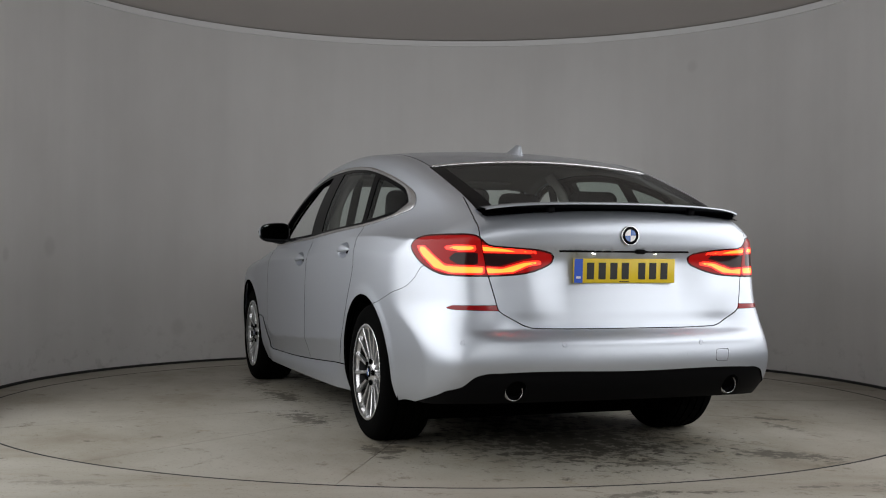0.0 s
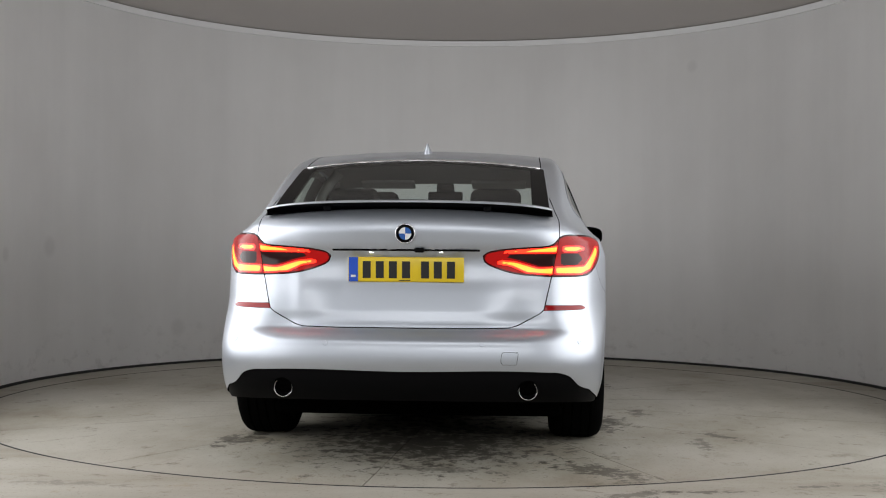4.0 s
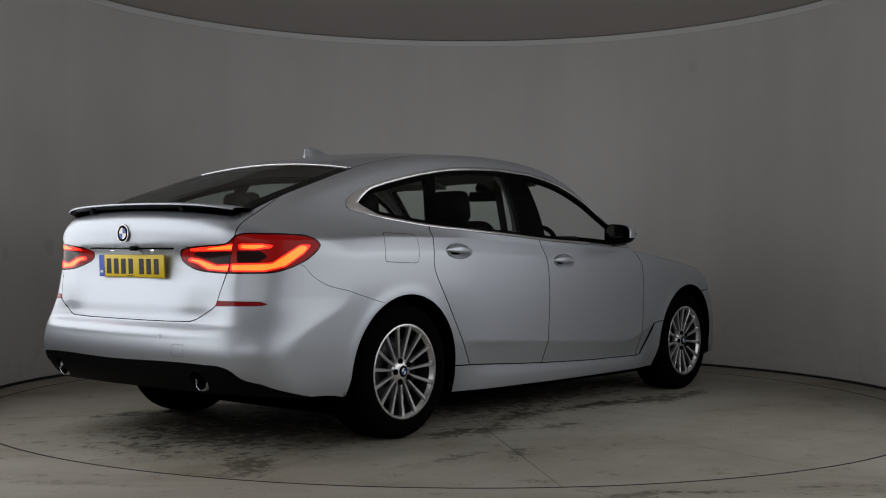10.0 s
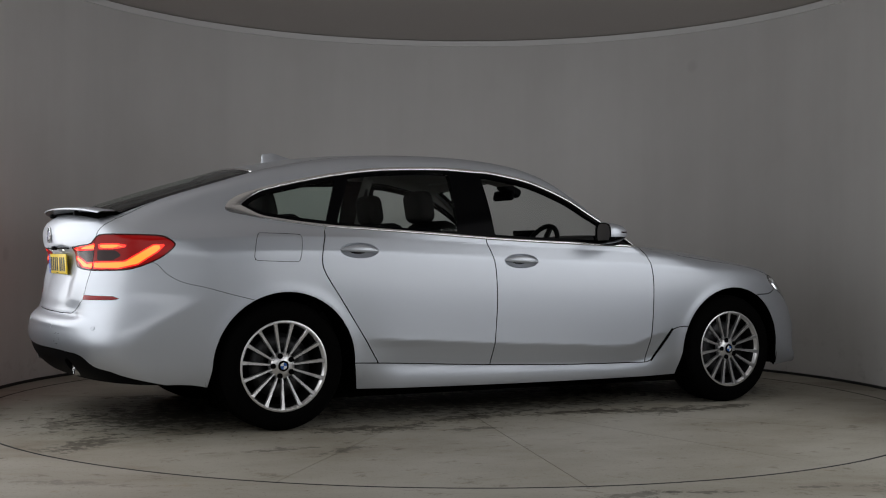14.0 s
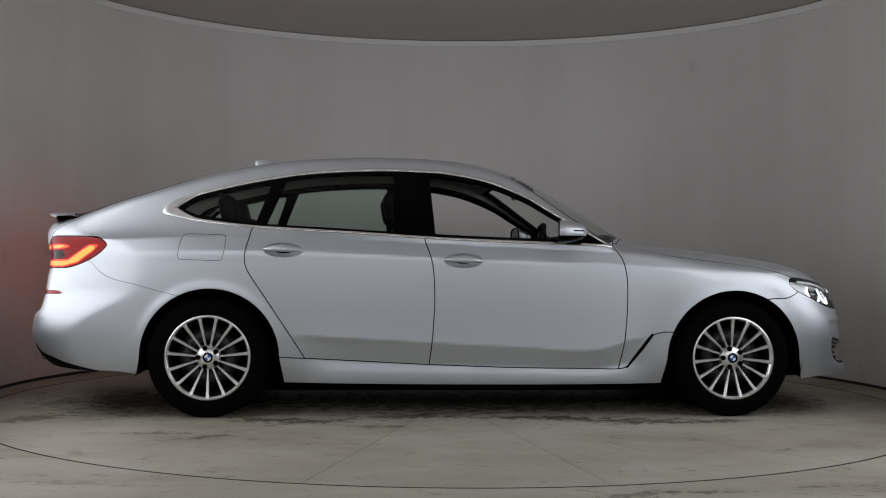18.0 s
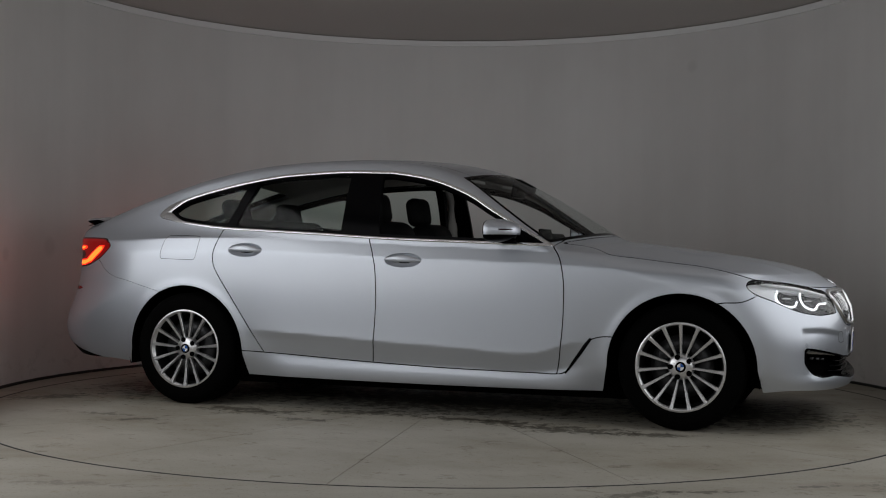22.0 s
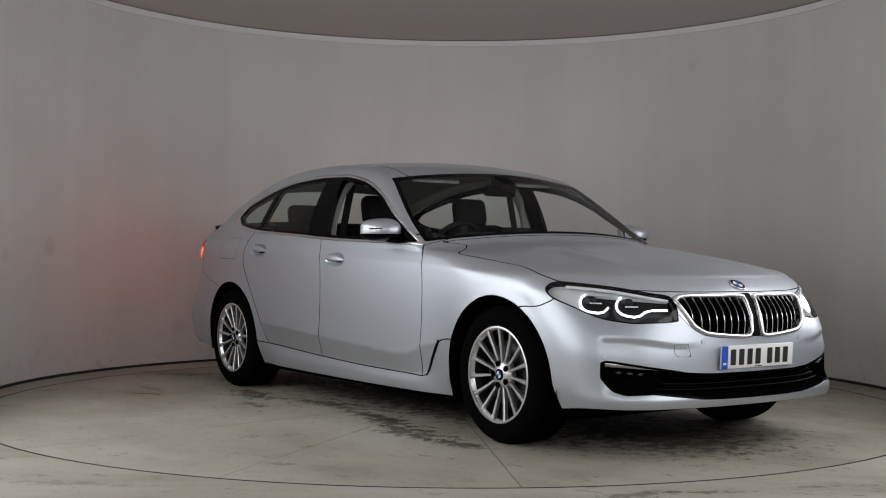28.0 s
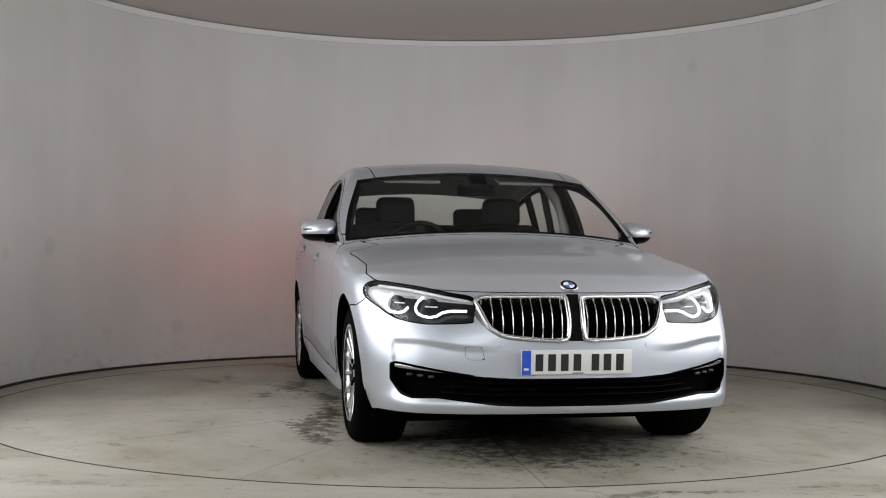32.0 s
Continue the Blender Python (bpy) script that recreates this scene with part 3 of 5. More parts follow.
def sheet(name, m, mat, parent, label="", rim=0.014, edge_mat=None, back=False):
    """A body panel: the sheet with a return edge all round, turned inwards by rim."""
    v, n, t = m
    if len(t) == 0:
        return None
    nv = len(v)
    verts, faces = [v], [t]
    cn = [n[t.ravel()]]
    if rim:
        e = np.concatenate([t[:, [0, 1]], t[:, [1, 2]], t[:, [2, 0]]])
        key = np.sort(e, 1).astype(np.int64)
        _, first, count = np.unique(key[:, 0] * nv + key[:, 1], return_index=True, return_counts=True)
        e = e[first[count == 1]]
        mid = (np.abs(v[e[:, 0], 1]) < 1e-5) & (np.abs(v[e[:, 1], 1]) < 1e-5)
        e = e[~mid]
        k = len(e)
        p, q = v[e[:, 0]], v[e[:, 1]]
        pi, qi = p - n[e[:, 0]] * rim, q - n[e[:, 1]] * rim
        verts.append(np.concatenate([p, q, pi, qi]))
        a = nv + np.arange(k)
        f2 = np.concatenate([np.stack([a + k, a, a + 2 * k], 1), np.stack([a + k, a + 2 * k, a + 3 * k], 1)])
        fnn = np.cross(p - q, pi - q)
        fnn /= np.linalg.norm(fnn, axis=1, keepdims=True) + 1e-12
        faces.append(f2)
        cn.append(np.repeat(np.concatenate([fnn, fnn]), 3, 0))
    if back:
        nb = sum(len(a) for a in verts)
        verts.append(v - n * rim)
        faces.append(t[:, ::-1] + nb)
        cn.append(-n[t[:, ::-1].ravel()])
    verts, faces, cn = np.concatenate(verts), np.concatenate(faces), np.concatenate(cn)
    me = bpy.data.meshes.new(name)
    me.vertices.add(len(verts))
    me.vertices.foreach_set("co", verts.astype(np.float32).ravel())
    me.loops.add(faces.size)
    me.loops.foreach_set("vertex_index", faces.astype(np.int32).ravel())
    me.polygons.add(len(faces))
    me.polygons.foreach_set("loop_start", (np.arange(len(faces)) * 3).astype(np.int32))
    me.update(calc_edges=True)
    me.polygons.foreach_set("use_smooth", np.ones(len(faces), bool))
    me.normals_split_custom_set([tuple(x) for x in cn])
    me.materials.append(mat)
    # silver panels: return edges coloured near black to put shade into the joints
    if rim and mat is PAINT:
        me.materials.append(DARK_LINER)
        slots = np.zeros(len(faces), np.int32)
        slots[len(t):] = 1
        me.polygons.foreach_set("material_index", slots)
    ob = new(name, me)
    ob.parent = parent
    return tagged(ob, label)


def pair(name, m, mat, parent, label="", **kw):
    return sheet(name, m, mat, parent, label, **kw), sheet(name, flipped(m), mat, parent, label, **kw)


SKIN = surface()


def on_body(u, z, how):
    """A place and normal of the left half by (y, z) in the nose or tail view, or (x, z) in the side view."""
    v = SKIN[0]
    if how == "nose":
        o, d = np.array((1.6, u, z)), np.array((1.0, 0, 0))
    elif how == "tail":
        o, d = np.array((-1.8, u, z)), np.array((-1.0, 0, 0))
    elif how == "side":
        o, d = np.array((u, 0.1, z)), np.array((0, 1.0, 0))
    else:
        o, d = np.array((u, z, 0.7)), np.array((0, 0, 1.0))
    lo, hi = 0.0, 1.6
    for _ in range(40):
        mid = (lo + hi) / 2
        if body_f((o + d * mid)[None])[0] < 0:
            lo = mid
        else:
            hi = mid
    p = o + d * lo
    return Vector(p), Vector(gradient(p[None])[0])


def tail_s(v):
    return v[:, 1] + 0.8 * np.maximum(0, v[:, 0] + 2.42)


def nose_s(v):
    return v[:, 1] + 0.8 * np.maximum(0, 2.28 - v[:, 0])


GAP = 0.0030
DLO = outline([(-1.815, 1.178), (-1.765, 1.243), (-1.611, 1.300), (-1.378, 1.358), (-1.142, 1.404), (-0.907, 1.435), (-0.556, 1.453), (-0.277, 1.446), (-0.165, 1.438), (0.069, 1.394),
               (0.300, 1.304), (0.464, 1.205), (0.649, 1.097), (0.800, 1.012), (0.825, 0.999), (0.800, 0.999), (0.4, 1.012), (-0.155, 1.031), (-0.60, 1.057), (-0.973, 1.077), (-1.294, 1.095), (-1.569, 1.126), (-1.710, 1.150)], 4)
FRONT_DOOR = outline([(-0.292, 1.046), (-0.270, 0.965), (-0.246, 0.870), (-0.236, 0.702), (-0.243, 0.530), (-0.256, 0.380), (-0.266, 0.290), (-0.255, 0.262), (0.30, 0.25), (0.825, 0.245), (0.845, 0.270), (0.870, 0.390),
                      (0.889, 0.560), (0.894, 0.760), (0.880, 0.880), (0.855, 0.948), (0.818, 0.998), (0.80, 1.05), (0.2, 1.10), (-0.2, 1.10)], 3)
REAR_DOOR = outline([(-1.280, 1.100), (-1.303, 1.040), (-1.325, 0.960), (-1.327, 0.890), (-1.300, 0.825), (-1.209, 0.690), (-1.060, 0.465), (-0.985, 0.350), (-0.930, 0.280), (-0.55, 0.265), (-0.275, 0.262),
                     (-0.262, 0.290), (-0.250, 0.430), (-0.240, 0.560), (-0.236, 0.702), (-0.246, 0.870), (-0.270, 0.965), (-0.296, 1.055), (-0.5, 1.15), (-1.15, 1.18)], 3)
FLAP = outline([(-1.690, 1.020), (-1.672, 1.050), (-1.640, 1.055), (-1.47, 1.051), (-1.440, 1.045), (-1.438, 1.010), (-1.450, 0.935), (-1.462, 0.907), (-1.495, 0.903), (-1.67, 0.908), (-1.705, 0.914), (-1.706, 0.945)], 4)
TAIL_LAMP = outline([(0.345, 0.930), (0.352, 0.955), (0.434, 0.973), (0.560, 0.983), (0.650, 0.993), (0.700, 1.037), (0.80, 1.041), (0.94, 1.040), (1.05, 1.034), (1.115, 1.010), (1.132, 0.980), (1.08, 0.930), (1.00, 0.890),
                     (0.90, 0.860), (0.80, 0.852), (0.639, 0.851), (0.485, 0.863), (0.37, 0.900)], 3)
LID = outline([(0.0, 1.30), (0.62, 1.30), (0.668, 1.150), (0.684, 1.105), (0.686, 1.035), (0.654, 0.868), (0.617, 0.705), (0.600, 0.688), (0.500, 0.634), (0.462, 0.623), (0.30, 0.620), (0.0, 0.620), (-0.4, 0.62), (-0.4, 1.3)], 0)
HEAD_LAMP = outline([(0.455, 0.748), (0.458, 0.660), (0.475, 0.640), (0.60, 0.633), (0.72, 0.633), (0.90, 0.655), (1.06, 0.705), (1.18, 0.745), (1.222, 0.783), (1.195, 0.812), (1.12, 0.822), (0.95, 0.811), (0.80, 0.798), (0.60, 0.772)], 4)
KIDNEY = outline([(0.022, 0.735), (0.045, 0.764), (0.20, 0.771), (0.37, 0.768), (0.435, 0.755), (0.470, 0.718), (0.430, 0.645), (0.370, 0.592), (0.29, 0.567), (0.07, 0.556), (0.026, 0.585)], 4)
LOW_GRILLE = outline([(-0.3, 0.392), (0.30, 0.394), (0.42, 0.402), (0.62, 0.432), (0.79, 0.462), (0.815, 0.455), (0.815, 0.38), (0.775, 0.318), (0.735, 0.302), (0.62, 0.306), (0.50, 0.292), (0.36, 0.276), (0.2, 0.272), (-0.3, 0.272)], 0)
HOOD_LINE = curve((0.80, 1.022), (0.86, 1.014), (0.93, 1.005), (0.989, 0.995), (1.056, 0.980), (1.125, 0.957), (1.28, 0.935), (1.443, 0.915), (1.672, 0.886), (1.83, 0.850), (1.909, 0.826), (2.0, 0.810), (2.1, 0.794), (2.25, 0.778), (2.42, 0.776))
SKIRT_TOP = curve((-2.0, 0.36), (-1.15, 0.350), (-0.98, 0.343), (-0.27, 0.308), (0.30, 0.289), (0.55, 0.286), (0.75, 0.284), (0.84, 0.283), (0.872, 0.286), (0.895, 0.295), (0.918, 0.315), (1.035, 0.477), (1.055, 0.486), (1.3, 0.490))
UNDER = curve((-2.7, 0.30), (-2.3, 0.27), (-1.95, 0.250), (-1.85, 0.22), (-1.1, 0.203), (1.1, 0.198), (1.9, 0.215), (2.1, 0.236), (2.3, 0.237), (2.45, 0.238))
VALANCE = curve((0.0, 0.432), (0.62, 0.431), (0.69, 0.426), (0.735, 0.408), (0.77, 0.37), (0.82, 0.345), (1.0, 0.29), (1.2, 0.24))


def arch_d(v):
    """Distance outside the wheel openings."""
    out = np.full(len(v), 9.0)
    for xc, r in ((-1.525, 0.398), (1.538, 0.402)):
        dx, dz = v[:, 0] - xc, v[:, 2] - 0.345
        d = np.where(dz > 0, np.hypot(dx, dz) - r, np.abs(dx) - r - 0.20 * np.maximum(-dz, 0))
        out = np.minimum(out, np.where(v[:, 1] > 0.4, d, 9.0))
    return out


# ---------------------------------------------------------------- car: panels cut from the body surface
def nearby(u, w, us, ws, pool):
    """A smooth place and normal of the skin at chart coordinates (u, w)."""
    d = (us - u) ** 2 + (ws - w) ** 2
    k = np.argpartition(d, 14)[:14]
    a = np.stack([np.ones(14), us[k] - u, ws[k] - w], 1)
    p = np.linalg.lstsq(a, pool[0][k], rcond=None)[0][0]
    n = pool[1][k].mean(0)
    return Vector(p), Vector(n / np.linalg.norm(n))


def chart(which):
    v, n, _ = SKIN
    if which == "nose":
        ok = v[:, 0] > 1.75
        us = nose_s(v)
    elif which == "tail":
        ok = v[:, 0] < -1.85
        us = tail_s(v)
    else:
        ok = v[:, 1] > 0.5
        us = v[:, 0]
    return us[ok], v[ok, 2], (v[ok], n[ok])


def cut(m, f, gap=GAP, even=False):
    """Split a mesh by f (a function of the places) into the part inside and the rest, with a joint between.
    even: keep the joint equally wide where f runs flat along the sheet."""
    d = f(m[0])
    if even:
        e = 0.004
        g = np.stack([(f(m[0] + k) - f(m[0] - k)) / (2 * e) for k in e * np.eye(3)], 1)
        g -= (g * m[1]).sum(1, keepdims=True) * m[1]
        d = d / np.maximum(np.linalg.norm(g, axis=1), 0.08)
    return clip(m, d + gap), clip(m, -d + gap)


def build_body(car):
    X, Y, Z = 0, 1, 2
    rest = clip(SKIN, UNDER(SKIN[0][:, X]) - SKIN[0][:, Z])
    rest = clip(rest, -arch_d(rest[0]))
    f_dlo = lambda v: np.where(v[:, Y] > 0.45, inside(v[:, X], v[:, Z], DLO), 9.0)
    xw = lambda v: v[:, X] + SWEEP(v[:, X]) * v[:, Y] ** 2
    f_screen = lambda v: np.maximum.reduce([xw(v) - 0.985, 0.310 - xw(v), v[:, Y] - side_y(v[:, X], v[:, Z]) + 0.048])
    f_back = lambda v: np.maximum.reduce([v[:, X] + 1.62, -2.375 - v[:, X], v[:, Y] - 0.628 - 0.06 * (1.40 - v[:, Z])])
    f_tlamp = lambda v: np.where(v[:, X] < -1.9, inside(tail_s(v), v[:, Z], TAIL_LAMP), 9.0)
    f_lid = lambda v: np.where(v[:, X] < -2.15, inside(v[:, Y], v[:, Z], LID), 9.0)
    f_hlamp = lambda v: np.where(v[:, X] > 1.7, inside(nose_s(v), v[:, Z], HEAD_LAMP), 9.0)
    f_kidney = lambda v: np.where(v[:, X] > 2.0, inside(v[:, Y], v[:, Z], KIDNEY), 9.0)
    f_low = lambda v: np.where(v[:, X] > 1.9, inside(v[:, Y], v[:, Z], LOW_GRILLE), 9.0)
    f_hood = lambda v: np.maximum(HOOD_LINE(v[:, X]) - v[:, Z], 1.003 - 0.25 * v[:, Y] ** 2 - v[:, X])
    tail_seam = curve((-2.75, 0.90), (-2.24, 0.90), (-2.20, 0.885), (-2.165, 0.845), (-2.13, 0.820), (-1.95, 0.765), (-1.73, 0.707), (-1.5, 0.66))
    f_rbump = lambda v: np.maximum(v[:, Z] - tail_seam(v[:, X]), v[:, X] + 1.55)
    nose_seam = curve((1.60, 0.66), (1.744, 0.697), (1.889, 0.716), (1.935, 0.745), (1.98, 0.82), (2.05, 0.95))
    f_fbump = lambda v: np.maximum(v[:, Z] - nose_seam(v[:, X]), 1.66 - v[:, X])
    f_skirt = lambda v: np.maximum.reduce([v[:, Z] - SKIRT_TOP(v[:, X]), np.abs(v[:, X]) - 1.25, 0.5 - v[:, Y]])
    f_roof = lambda v: np.maximum.reduce([v[:, Y] - 0.615, xw(v) - 0.310, -1.62 - v[:, X]])
    f_fdoor = lambda v: np.where(v[:, Y] > 0.6, inside(v[:, X], v[:, Z], FRONT_DOOR), 9.0)
    f_rdoor = lambda v: np.where(v[:, Y] > 0.6, inside(v[:, X], v[:, Z], REAR_DOOR), 9.0)
    f_fender = lambda v: 0.812 - v[:, X]

    # inner lining behind the panels, which keeps light out of the joints
    inner = rest
    for f in (f_dlo, f_screen, f_back, f_hlamp, f_kidney, f_low):
        inner = clip(inner, -f(inner[0]) + 0.012)
    inner = moved(inner, -0.028)
    low = both(clip(inner, inner[0][:, Z] - 1.06))
    high = both(clip(inner, 1.06 - inner[0][:, Z]))
    sheet("inner_body", low, DARK_LINER, car, "dark inner door cards and bulkheads", rim=0)
    sheet("roof_lining", high, LINING, car, "pale grey roof lining and pillar trim", rim=0)

    # ---- windows
    dlo, rest = cut(rest, f_dlo, 0.0005)
    d = f_dlo(dlo[0])
    w = 0.011 + 0.044 * (1 - step(-1.80, -1.60, dlo[0][:, X])) + 0.003 * step(1.1, 1.2, dlo[0][:, Z])
    chrome = clip(dlo, -(d + w))
    cv, cn, ct = chrome
    wc = 0.011 + 0.044 * (1 - step(-1.80, -1.60, cv[:, X])) + 0.003 * step(1.1, 1.2, cv[:, Z])
    e = 0.003
    gx = (f_dlo(cv + (e, 0, 0)) - f_dlo(cv - (e, 0, 0))) / (2 * e)
    gz = (f_dlo(cv + (0, 0, e)) - f_dlo(cv - (0, 0, e))) / (2 * e)
    across = np.clip(f_dlo(cv) / wc * 2 + 1, -1, 1)[:, None]
    cn = cn + (0.9 - 0.65 * (1 - step(-1.75, -1.45, cv[:, X])))[:, None] * across * np.stack([gx, 0 * gx, gz], 1)
    chrome = cv, cn / np.linalg.norm(cn, axis=1, keepdims=True), ct
    pair("window_trim", moved(chrome, 0.004), CHROME, car, "polished chrome window surround")
    glassy = clip(dlo, d + w + 0.0005)
    fd = lambda v: f_dlo(v) + 0.011 + 0.044 * (1 - step(-1.80, -1.60, v[:, X])) + 0.003 * step(1.1, 1.2, v[:, Z])
    lean = lambda v, a, b: v[:, X] - (a + (b - a) * (v[:, Z] - 1.09) / 0.30)
    panes = (("quarter_glass", lambda v: np.maximum(fd(v) + 0.022, lean(v, -1.285, -1.175)), GLASS_DARK),
             ("rear_door_glass", lambda v: np.maximum.reduce([fd(v) + 0.016, -lean(v, -1.225, -1.100), v[:, X] + 0.475]), GLASS_DARK),
             ("front_window_opening", lambda v: np.maximum.reduce([fd(v) + 0.020, -lean(v, -0.235, -0.262), v[:, X] - 0.56]), GLASS))
    for nm, f, mat in panes:
        pane, glassy = cut(glassy, f, 0.0004)
        if nm == "front_window_opening":
            continue
        for ob in pair(nm, moved(pane, -0.003), mat, car, "tinted side window glass", rim=0):
            ob.visible_shadow = False
    pair("window_frame", glassy, BLACK_GLOSS, car, "gloss black window frame and pillar trim", rim=0.03)

    screen, rest = cut(rest, f_screen, 0.001)
    pane, band = cut(screen, lambda v: f_screen(v) + 0.022, 0.0004)
    ob = sheet("windscreen", both(pane), GLASS, car, "clear laminated windscreen", rim=0)
    ob.visible_shadow = False
    sheet("windscreen_border", both(band), BLACK_GLOSS, car, "black windscreen edge band")
    back, rest = cut(rest, f_back, 0.001)
    pane, band = cut(back, lambda v: np.maximum(f_back(v) + 0.014, v[:, Y] - 0.560 - 0.02 * (1.40 - v[:, Z])), 0.0004)
    ob = sheet("rear_window", both(pane), GLASS_DARK, car, "tinted sloping rear window", rim=0)
    ob.visible_shadow = False
    sheet("rear_window_border", both(band), BLACK_GLOSS, car, "black rear window side bands")

    # ---- tail lamps, split by the tailgate joint
    tlamp, rest = cut(rest, f_tlamp, 0.001)
    lid, rest = cut(rest, f_lid, 0.0024, even=True)
    t_in, t_out = cut(tlamp, f_lid, 0.0015)
    tail_loops = {
        "bar_in_up": [(0.683, 0.991), (0.683, 0.958), (0.56, 0.955), (0.427, 0.953), (0.427, 0.965), (0.55, 0.975)],
        "bar_in_low": [(0.672, 0.896), (0.59, 0.890), (0.49, 0.919), (0.41, 0.926), (0.408, 0.906), (0.47, 0.896), (0.54, 0.866), (0.672, 0.858)],
        "bar_out_up": [(0.700, 0.990), (0.700, 0.962), (0.77, 0.962), (0.86, 0.972), (0.87, 0.984), (0.80, 0.992)],
        "bar_out_low": [(0.665, 0.861), (0.82, 0.861), (0.94, 0.884), (1.04, 0.945), (1.085, 0.988), (1.02, 0.990), (0.94, 0.945), (0.86, 0.903), (0.665, 0.897)],
        "lens_in": [(0.684, 0.953), (0.684, 0.902), (0.60, 0.896), (0.50, 0.926), (0.44, 0.938), (0.47, 0.950)],
        "lens_out": [(0.692, 0.956), (0.692, 0.903), (0.78, 0.905), (0.84, 0.930), (0.80, 0.956)],
    }
    tail_loops = {k: outline(p, 0) for k, p in tail_loops.items()}
    f_loop = lambda k: (lambda v: inside(tail_s(v), v[:, Z], tail_loops[k]))
    for m, keys, where in ((t_in, ("bar_in_up", "bar_in_low", "lens_in"), "tailgate"), (t_out, ("bar_out_up", "bar_out_low", "lens_out"), "rear wing")):
        for side in (1, -1):
            face = m
            edge = clip(face, -(f_tlamp(face[0]) + 0.007))
            core = clip(face, f_tlamp(face[0]) + 0.007)
            pieces = []
            for k in keys:
                got, core = cut(core, f_loop(k), 0.0)
                pieces.append((k, got))
            red = core
            fl = flipped if side < 0 else (lambda a: a)
            lamp = sheet("tail_light", fl(edge), DEEP_RED, car, "lit red rear light set in the " + where)
            sheet("lens", fl(red), LIT_RED_LENS, lamp, "glossy red lamp lens", rim=0)
            for k, got in pieces:
                if k.startswith("bar"):
                    d = f_loop(k)(got[0])
                    sheet("light_bar", fl(clip(got, d + 0.0065)), ORANGE_GLOW, lamp, "glowing orange-red light bar", rim=0)
                    sheet("bar_edge", fl(clip(got, -(d + 0.0065))), RED_GLOW, lamp, "deep red edge of the light bar", rim=0)
                else:
                    sheet("reversing_lens", fl(got), GREY_LENS, lamp, "smoked grey reversing lens", rim=0)

    # ---- tailgate, rear bumper
    sheet("tailgate", both(lid), PAINT, car, "silver painted tailgate")
    rbump, rest = cut(rest, f_rbump, 0.0012, even=True)
    f_val = lambda v: np.maximum(v[:, Z] - VALANCE(tail_s(v)), v[:, X] + 1.80)
    val, rbump = cut(rbump, f_val, 0.001)
    val = clip(val, 0.0465 - np.hypot(val[0][:, Y] - 0.548, val[0][:, Z] - 0.347))
    sheet("rear_valance", both(moved(val, -0.006)), BLACK_PLASTIC, car, "matt black lower bumper valance", rim=0.02)
    refl_loop = outline([(0.602, 0.700), (0.606, 0.725), (0.80, 0.722), (0.845, 0.710), (0.80, 0.703)], 0)
    refl, rbump = cut(rbump, lambda v: np.where(v[:, X] < -1.9, inside(tail_s(v), v[:, Z], refl_loop), 9.0), 0.0008)
    pair("reflector", moved(refl, 0.002), RED_LENS, car, "slim red bumper reflector")
    tow = outline([(0.425, 0.470), (0.432, 0.517), (0.437, 0.521), (0.500, 0.521), (0.504, 0.517), (0.497, 0.470), (0.492, 0.466), (0.43, 0.466)], 0)
    rb_right = flipped(rbump)
    tow_d = lambda v: np.where(v[:, X] < -2.3, inside(-v[:, Y], v[:, Z], tow), 9.0)
    cap, rb_right = cut(rb_right, tow_d, 0.0008)
    vv = np.concatenate([rbump[0], rb_right[0]])
    sheet("rear_bumper", (vv, np.concatenate([rbump[1], rb_right[1]]), np.concatenate([rbump[2], rb_right[2] + len(rbump[0])])), PAINT, car, "silver painted rear bumper")
    sheet("tow_cover", cap, PAINT, car, "small square towing eye cover")

    # ---- front: grille openings, lamps, hood, bumper
    hlamp, rest = cut(rest, f_hlamp, 0.0015)
    kid, rest = cut(rest, f_kidney, 0.0010)
    lowg, rest = cut(rest, f_low, 0.0010)
    hood, rest = cut(rest, f_hood, even=True)
    sheet("bonnet", both(hood), PAINT, car, "silver painted bonnet with soft ridges")
    fbump, rest = cut(rest, f_fbump, even=True)
    mid = outline([(-0.1, 0.770), (0.03, 0.770), (0.022, 0.735), (0.026, 0.585), (0.033, 0.562), (-0.1, 0.562)], 0)
    bridge, fbump = cut(fbump, lambda v: np.where(v[:, X] > 2.1, inside(v[:, Y], v[:, Z], mid), 9.0), 0.0006)
    sheet("grille_bridge", both(bridge), BLACK_PLASTIC, car, "dark bridge between the two grilles")
    towf = outline([(0.415, 0.477), (0.428, 0.535), (0.502, 0.537), (0.498, 0.492), (0.487, 0.477)], 0)
    fb_right = flipped(fbump)
    cap, fb_right = cut(fb_right, lambda v: np.where(v[:, X] > 2.1, inside(-v[:, Y], v[:, Z], towf), 9.0), 0.0008)
    sheet("front_bumper", (np.concatenate([fbump[0], fb_right[0]]), np.concatenate([fbump[1], fb_right[1]]), np.concatenate([fbump[2], fb_right[2] + len(fbump[0])])), PAINT, car, "silver painted front bumper")
    sheet("tow_cover", cap, PAINT, car, "small square towing eye cover")

    us, ws, pool = chart("nose")
    drl = ([(0.985, 0.778), (1.018, 0.748), (1.018, 0.715), (0.985, 0.692), (0.885, 0.684), (0.845, 0.714)],
           [(0.765, 0.765), (0.795, 0.738), (0.795, 0.702), (0.755, 0.677), (0.665, 0.668), (0.605, 0.702), (0.485, 0.702)])
    dash = ([(0.960, 0.735), (0.885, 0.735)], [(0.740, 0.722), (0.660, 0.722)])
